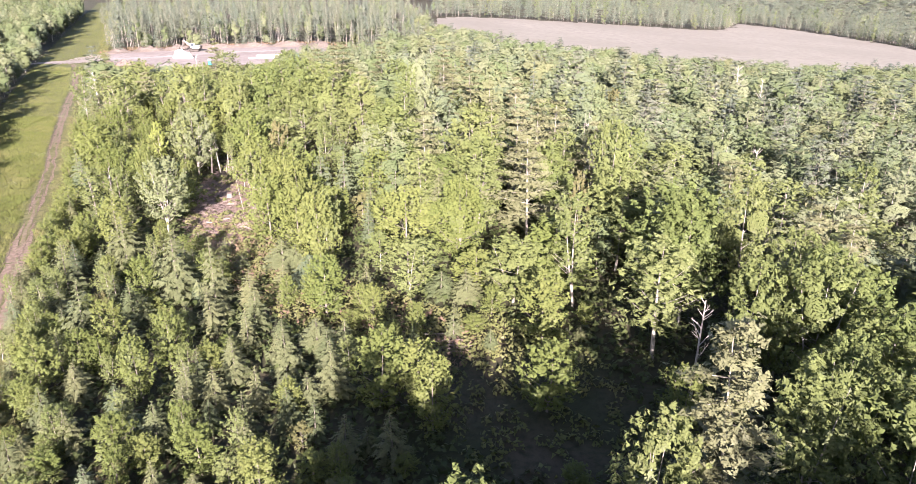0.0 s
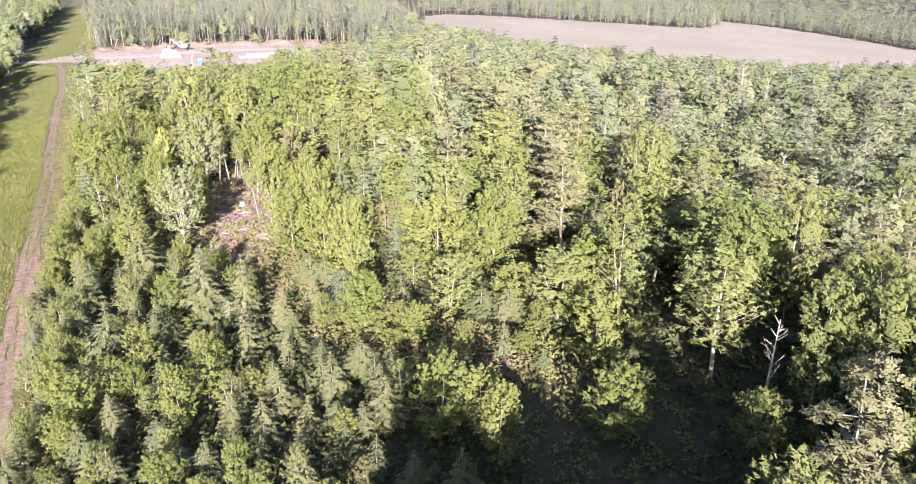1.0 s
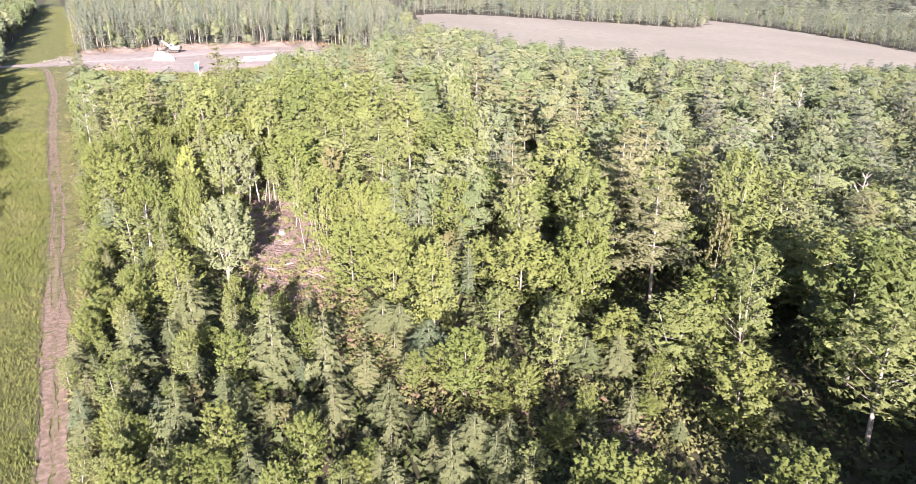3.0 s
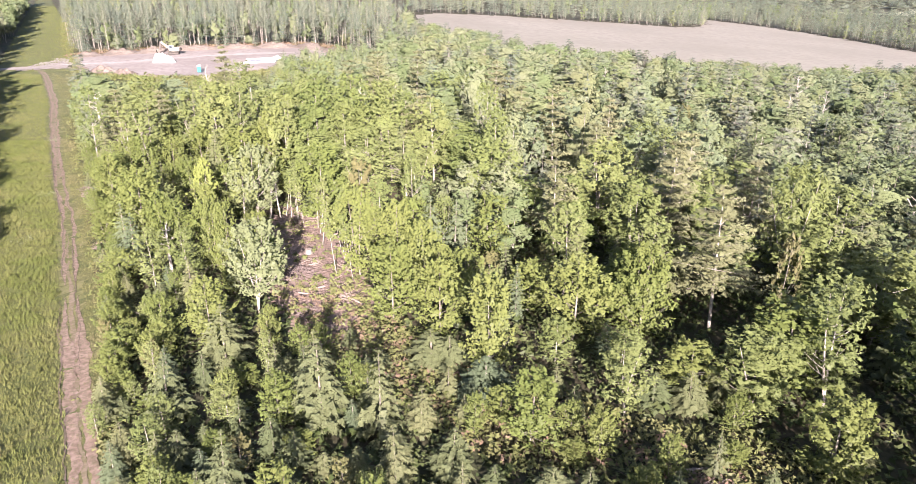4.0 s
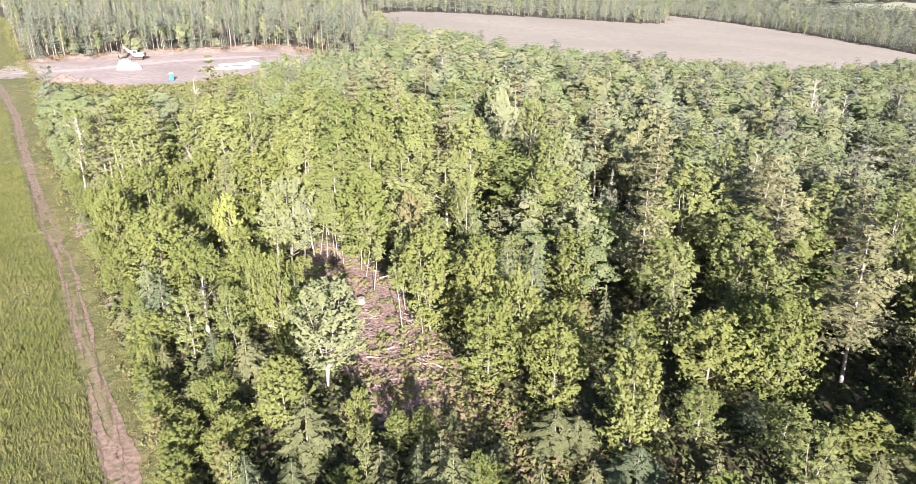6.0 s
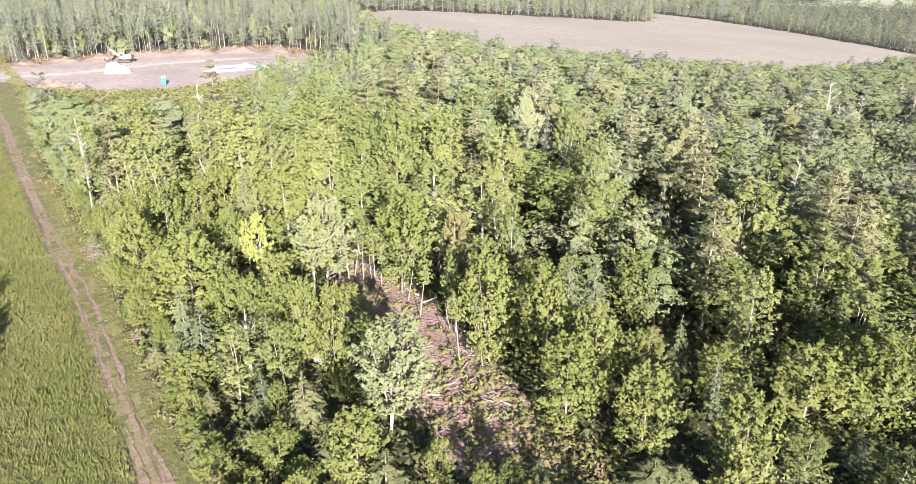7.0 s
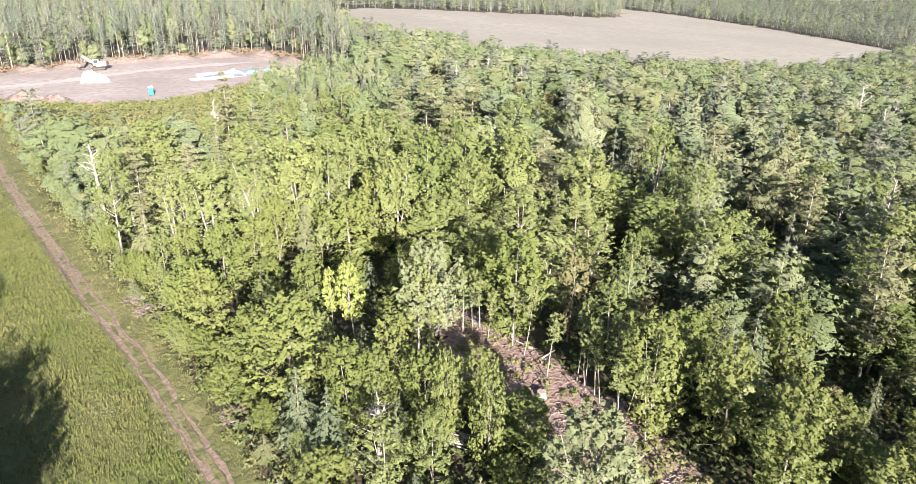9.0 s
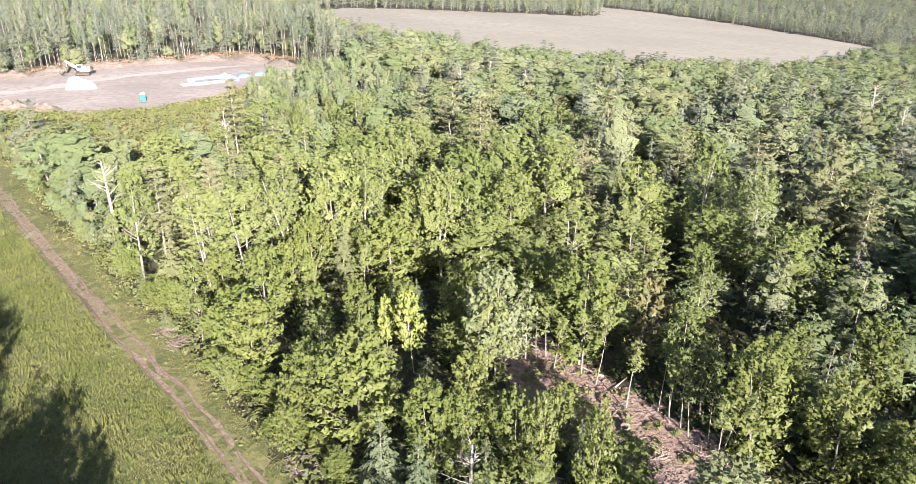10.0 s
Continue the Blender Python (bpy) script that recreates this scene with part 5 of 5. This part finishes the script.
for x, y, l, r, t in ((-30.2, 96.6, 3.6, 0.13, -52), (-29.4, 95.4, 3.2, 0.11, -58), (-35.1, 100.4, 2.0, 0.10, 20), (-36.4, 99.0, 1.8, 0.09, -12), (-32.8, 103.4, 1.9, 0.09, 65), (-31.8, 101.6, 2.4, 0.08, 40),
                      (-37.9, 107.0, 2.2, 0.12, 100), (-34.2, 118.2, 2.6, 0.10, 30), (-2.0, 66.0, 3.4, 0.10, 8), (-36.0, 121.0, 3.0, 0.09, 120)):
    log_thing(x, y, l, r, t)


def pole_stack(x, y, turn):
    """A low stack of pale poles."""
    root = new("pole_stack")
    root.matrix_basis = pose(x, y, float(land(x, y)) + 0.05, 0, 0, turn)
    tagged(root, "low stack of pale grey cut poles in the shade", "wood stack")
    g = np.random.default_rng(9)
    k = np.linspace(-0.5, 0.5, 4)
    me = mesh_from("pole", *tube(np.stack([k * 3.4, 0 * k, 0 * k], 1), 0.085 * (1.1 - 0.3 * (k + 0.5)), 7), dead_wood)
    for i in range(13):
        row, col = (0, i) if i < 8 else (1, i - 8)
        p = part("pole", me, None, root, smooth=True)
        p.matrix_basis = pose(g.normal(0, 0.18), (col - 3.5 + 0.5 * row + g.normal(0, 0.1)) * 0.24, 0.09 + 0.16 * row, 0, 0, g.normal(0, 3))


pole_stack(-46.9, 107.3, -38)


def stump(x, y):
    root = new("stump")
    root.matrix_basis = pose(x, y, float(land(x, y)) + 0.02)
    tagged(root, "large pale sawn tree stump in the clearing", "stump")
    z = np.array([0, 0.12, 0.35, 0.62, 0.66])
    V, F = tube(np.stack([0 * z, 0 * z, z], 1), np.array([0.72, 0.55, 0.46, 0.44, 0.42]), 12)
    V[:, :2] *= (1 + 0.10 * np.sin(np.arctan2(V[:, 1], V[:, 0]) * 5))[:, None]
    part("bark", mesh_from("bark", V, F, bark_grey), None, root, smooth=True)
    ring = V[-12:] + np.array([0, 0, 0.004])
    part("cut_face", mesh_from("cut_face", np.concatenate([ring, ring.mean(0, keepdims=True)]), np.array([[i, (i + 1) % 12, 12] for i in range(12)]), cut_wood), None, root, "pale sawn wood")


stump(-37.4, 111.5)


def brush_heap(x, y, radius, height, n, seed, mat, label):
    """A heap of tangled sticks."""
    g = np.random.default_rng(seed)
    bits = []
    for _ in range(n):
        a, r = g.uniform(0, 2 * np.pi), radius * g.uniform(0, 1) ** 0.6
        c = np.array([r * np.cos(a), r * np.sin(a), height * (1 - (r / radius) ** 1.6) * g.uniform(0.1, 1) + 0.05])
        d = np.array([*g.normal(0, 1, 2), g.normal(0, 0.22)])
        d /= np.linalg.norm(d)
        l = g.uniform(0.4, 1.4)
        P = c + d * np.linspace(-0.5, 0.5, 3)[:, None] * l
        P[:, 2] = np.maximum(P[:, 2], 0.03)
        P[1] += g.normal(0, 0.07, 3)
        bits.append(tube(P, np.array([0.022, 0.018, 0.009]) * g.uniform(0.7, 1.6), 4))
    ob = part("brush_heap", mesh_from("brush_heap", *joined(bits), mat), None)
    ob.matrix_basis = pose(x, y, float(land(x, y)) + 0.04)
    return tagged(ob, label, "brush heap", kind="stuff")


brush_heap(-38.2, 104.4, 2.3, 1.1, 260, 71, brush_wood, "heap of grey-purple dead branches in the clearing")
brush_heap(-39.5, 125.5, 2.6, 1.0, 160, 72, cut_wood, "tangle of pale dead branches by the birches")
brush_heap(-34.2, 101.0, 2.0, 0.4, 90, 73, brush_wood, "scatter of pale broken branches on bare soil")
brush_heap(-32.0, 106.5, 1.8, 0.8, 90, 74, cut_wood, "pale dead branches under the maples")
brush_heap(-75.6, 138.0, 1.9, 0.5, 130, 75, brush_wood, "slash heap at the edge of the grass strip")
brush_heap(-77.8, 141.0, 1.3, 0.4, 90, 76, brush_wood, "slash heap at the edge of the grass strip")
brush_heap(-65.2, 115.2, 1.8, 0.5, 130, 77, brush_wood, "pale slash heap at the edge of the grass strip")
for x, y, r, h, n, seed in ((-41.0, 116.5, 1.6, 0.5, 70, 61), (-36.5, 108.0, 1.5, 0.4, 60, 62), (-39.6, 110.6, 1.2, 0.4, 50, 63), (-31.5, 97.5, 1.8, 0.5, 80, 64), (-35.8, 94.5, 1.6, 0.4, 60, 65), (-33.4, 89.5, 1.9, 0.5, 80, 66)):
    brush_heap(x, y, r, h, n, seed, brush_wood if seed % 2 else cut_wood, "thin scatter of slash on the bare soil")
brush_heap(-1.0, 64.0, 2.4, 0.7, 120, 78, brush_wood, "dark brush heap in the swath")
g = np.random.default_rng(80)
x, y = scatter(CLEARING, 0.7, 81, 0.6)
bits = []
for px, py in zip(x, y):
    d = g.normal(0, 1, 2)
    d = d / np.linalg.norm(d) * g.uniform(0.08, 0.42)
    z = float(land(px, py)) + 0.15
    bits.append(tube(np.array([[px - d[0], py - d[1], z], [px, py, z + 0.05], [px + d[0], py + d[1], z]]), np.array([0.02, 0.024, 0.014]) * g.uniform(0.7, 1.5), 4))
tagged(part("wood_litter", mesh_from("wood_litter", *joined(bits), brush_wood), None), "grey-brown sticks and bark strewn over the clearing", "wood litter", kind="stuff")


# ---- the building site ----
def box(bm, sx, sy, sz, m, bevel=0.05):
    """A bevelled box into a bmesh."""
    made = bmesh.ops.create_cube(bm, size=1.0, matrix=m @ Matrix.Diagonal((sx, sy, sz, 1)))
    if bevel:
        edges = list({e for v in made["verts"] for e in v.link_edges})
        bmesh.ops.bevel(bm, geom=edges, offset=bevel, segments=1, affect="EDGES")
    return bm


def boxed(name, sx, sy, sz, m, mat, parent, label="", bevel=0.05):
    return part(name, box(bmesh.new(), sx, sy, sz, m, bevel), mat, parent, label)


def heap(name, x, y, rx, ry, h, turn, seed, mat, label, word, lumps=0.18, steep=1.5):
    """A lumpy mound of earth or stone."""
    g = np.random.default_rng(seed)
    n, m = 28, 12
    V = []
    for i in range(m + 1):
        f = i / m
        for j in range(n):
            a = 2 * np.pi * j / n
            w = 1 + 0.16 * math.sin(2 * a + seed) + 0.10 * math.sin(5 * a + 2 * seed)
            z = h * (1 - f ** steep) * (1 + lumps * noise.noise(Vector((f * 4 * math.cos(a) + seed, f * 4 * math.sin(a), 0.3)))) * (1 if i < m else 0)
            V.append((rx * f * w * math.cos(a), ry * f * w * math.sin(a), max(z, 0.0) + g.normal(0, 0.03 * h) * (0 < i < m)))
    i, j = np.meshgrid(np.arange(m), np.arange(n), indexing="ij")
    F = np.stack([i * n + j, (i + 1) * n + j, (i + 1) * n + (j + 1) % n, i * n + (j + 1) % n], -1).reshape(-1, 4)
    ob = part(name, mesh_from(name, np.array(V), F, mat), None, smooth=True)
    ob.matrix_basis = pose(x, y, float(land(x, y)) + 0.10, 0, 0, turn)
    return tagged(ob, label, word)


heap("stone_pile", -110.2, 290.6, 2.5, 2.1, 3.0, 10, 1, white_stone, "bright white heap of crushed stone on bare earth", "stone pile", 0.22, 3.2)
heap("stone_pile", -107.6, 290.0, 2.6, 2.0, 2.1, 0, 2, white_stone, "bright white heap of crushed stone on bare earth", "stone pile", 0.22, 3.2)
for i, (x, y, rx, ry, h, t) in enumerate(((-121, 266, 6.5, 2.6, 2.0, -12), (-113, 262.5, 5.0, 2.2, 1.7, -20), (-104, 258.5, 4.0, 1.5, 0.7, -5), (-96, 258.5, 3.0, 1.2, 0.5, 5), (-133, 277, 4.5, 1.4, 0.6, -30),
                                          (-66, 279, 4.0, 1.8, 0.7, 40), (-78, 265.5, 3.0, 1.3, 0.5, 30))):
    heap("earth_mound", x, y, rx, ry, h, t, 10 + i, mound_dirt, "low mound of pale reddish earth beside the site", "earth mound", 0.6)
g = np.random.default_rng(83)
BANK = [(-146, 303), (-137, 309), (-126, 315), (-115, 320.5), (-100, 327.5), (-84, 331), (-68, 334.5), (-55, 324), (-48, 312)]
for i, ((x0, y0), (x1, y1)) in enumerate(zip(BANK, BANK[1:])):
    l = math.hypot(x1 - x0, y1 - y0)
    heap("earth_bank", (x0 + x1) / 2, (y0 + y1) / 2, l * 0.62, g.uniform(2.4, 3.6), g.uniform(1.4, 2.4), math.degrees(math.atan2(y1 - y0, x1 - x0)), 30 + i, bank_dirt,
         "reddish earth and root bank along the trees", "earth bank", 0.6)
    brush_heap((x0 + x1) / 2 + g.normal(0, 1), (y0 + y1) / 2 - 1, 3.4, 1.5, 60, 90 + i, brush_wood, "pushed-up roots and branches on the bank")


def portable_toilet(x, y, turn):
    root = new("portable_toilet")
    root.matrix_basis = pose(x, y, float(land(x, y)) + 0.14, 0, 0, turn)
    tagged(root, "turquoise plastic portable toilet with a white roof", "portable toilet")
    boxed("base", 1.2, 1.25, 0.16, pose(0, 0, 0.08), dark_steel, root, "dark skid base")
    body = boxed("cabin", 1.12, 1.16, 1.95, pose(0, 0, 1.13), teal_plastic, root)
    for i in range(4):
        boxed("rib", 0.06, 0.05, 1.8, pose(-0.42 + 0.28 * i, 0.595, 1.12), teal_plastic, body, bevel=0.01)
    door = boxed("door", 0.74, 0.05, 1.72, pose(0, -0.60, 1.08), teal_plastic, root)
    boxed("handle", 0.05, 0.06, 0.16, pose(0.28, -0.65, 1.1), dark_steel, door, bevel=0.01)
    bm = bmesh.new()
    for k, (s, z) in enumerate(((1.22, 2.14), (1.06, 2.26), (0.7, 2.34))):
        box(bm, s, s * 1.03, 0.12, pose(0, 0, z), 0.04)
    part("roof", bm, white_plastic, root, "white domed roof")
    boxed("vent_pipe", 0.1, 0.1, 0.5, pose(0.42, 0.44, 2.35), white_plastic, root, bevel=0.02)


portable_toilet(-90.6, 266.3, 12)


def excavator(x, y, turn):
    """A tracked digger with its arm folded over the heap."""
    root = new("excavator")
    root.matrix_basis = pose(x, y, float(land(x, y)) + 0.14, 0, 0, turn) @ Matrix.Scale(1.15, 4)
    tagged(root, "cream and dark tracked excavator with folded boom", "excavator")
    for s in (-1, 1):
        bm = bmesh.new()
        box(bm, 3.6, 0.6, 0.85, pose(0, 1.05 * s, 0.45), 0.28)
        t = part("crawler", bm, dark_steel, root, "dark steel crawler track")
        for i in range(9):
            boxed("shoe", 0.30, 0.64, 0.08, pose(-1.5 + 0.375 * i, 1.05 * s, 0.90), dark_steel, t, bevel=0.0)
    boxed("turntable", 1.5, 1.5, 0.35, pose(0, 0, 0.95), dark_steel, root)
    house = boxed("house", 2.6, 2.5, 1.1, pose(0.7, 0, 1.65), cream_paint, root, bevel=0.15)
    boxed("exhaust", 0.14, 0.14, 0.6, pose(1.2, -0.5, 2.4), dark_steel, house, bevel=0.02)
    boxed("counterweight", 0.7, 2.5, 1.0, pose(2.2, 0, 1.6), dark_steel, root, "dark rear counterweight", 0.2)
    cab = boxed("cab", 1.5, 1.0, 1.6, pose(-0.45, -0.75, 2.2), cream_paint, root, bevel=0.1)
    boxed("side_window", 1.1, 0.03, 0.8, pose(-0.5, -1.27, 2.45), cab_glass, cab, bevel=0.0)
    boxed("front_window", 0.03, 0.8, 1.0, pose(-1.22, -0.75, 2.4), cab_glass, cab, bevel=0.0)
    def arm(name, a, b, w, h0, h1, mat, label=""):
        bm = bmesh.new()
        a, b = Vector(a), Vector(b)
        d = (b - a).normalized()
        up = d.cross(Vector((0, 1, 0))).normalized()
        vs = []
        for p, h in ((a, h0), (a.lerp(b, 0.45) + up * 0.12, h1), (b, h0 * 0.7)):
            for sy in (-w, w):
                for su in (-h, h):
                    vs.append(bm.verts.new(p + Vector((0, sy, 0)) + up * su))
        for k in (0, 4):
            for q in ((0, 1, 5, 4), (2, 3, 7, 6), (0, 2, 6, 4), (1, 3, 7, 5)):
                bm.faces.new([vs[k + i] for i in q])
        bm.faces.new([vs[i] for i in (0, 1, 3, 2)]), bm.faces.new([vs[8 + i] for i in (0, 1, 3, 2)])
        return part(name, bm, mat, root, label)
    arm("boom", (-0.6, 0.2, 1.7), (-3.7, 0.2, 4.0), 0.20, 0.30, 0.40, boom_paint, "weathered grey-brown cranked boom")
    arm("stick", (-3.8, 0.2, 4.15), (-4.4, 0.2, 1.5), 0.18, 0.26, 0.32, dark_steel)
    arm("boom_ram", (-1.2, 0.2, 1.7), (-2.4, 0.2, 2.7), 0.07, 0.08, 0.08, dark_steel)
    bm = bmesh.new()
    made = bmesh.ops.create_cone(bm, cap_ends=True, segments=10, radius1=0.75, radius2=0.75, depth=1.2, matrix=pose(-4.7, 0.2, 1.15, 90, 0, 0))
    bmesh.ops.delete(bm, geom=[v for v in bm.verts if v.co.x > -4.3 and v.co.z > 1.2], context="VERTS")
    part("bucket", bm, dark_steel, root, "worn dark steel bucket")


excavator(-111.6, 311.5, 6)


def foundation(x, y, turn):
    """A new house foundation with low walls round a grey floor."""
    root = new("foundation")
    root.matrix_basis = pose(x, y, float(land(x, y)) + 0.16, 0, 0, turn)
    tagged(root, "new pale concrete house foundation with a grey floor", "foundation")
    boxed("floor", 12.4, 7.4, 0.14, pose(0, 0, 0.09), slab_grey, root, "wet grey floor slab", 0.02)
    for sx, sy, px, py in ((13, 0.35, 0, 3.85), (9, 0.35, -2, -3.85), (0.35, 7.35, -6.3, 0), (0.35, 7.35, 6.3, 0)):
        boxed("wall", sx, sy, 0.75, pose(px, py, 0.38), concrete, root, bevel=0.02)
    boxed("footing", 4.6, 2.6, 0.35, pose(-7.6, -2.0, 0.18), concrete, root, "pale concrete pad", 0.04)


foundation(-73.5, 292.5, 20)
heap("stone_pile", -70.3, 296.5, 3.2, 1.7, 1.4, 15, 5, white_stone, "white heap of stone beside the foundation", "stone pile", 0.3)


def tarp(x, y, sx, sy, turn, seed):
    """A crumpled tarpaulin over a low stack."""
    n = 16
    k = np.linspace(-1, 1, n)
    X, Y = np.meshgrid(k, k, indexing="ij")
    Z = np.array([[0.9 * (1 - max(abs(a), abs(b)) ** 4) + 0.12 * noise.noise(Vector((a * 3 + seed, b * 3, 0))) for b in k] for a in k])
    i, j = np.meshgrid(np.arange(n - 1), np.arange(n - 1), indexing="ij")
    F = np.stack([i * n + j, (i + 1) * n + j, (i + 1) * n + j + 1, i * n + j + 1], -1).reshape(-1, 4)
    ob = part("tarpaulin", mesh_from("tarpaulin", np.stack([X * sx, Y * sy, np.maximum(Z, 0.02)], -1).reshape(-1, 3), F, blue_tarp), None, smooth=True)
    ob.matrix_basis = pose(x, y, float(land(x, y)) + 0.16, 0, 0, turn)
    return tagged(ob, "crumpled blue tarpaulin over a low stack", "tarpaulin")


tarp(-64.8, 297.5, 2.2, 1.6, 20, 1)
tarp(-59.5, 299.5, 1.6, 1.2, -10, 2)
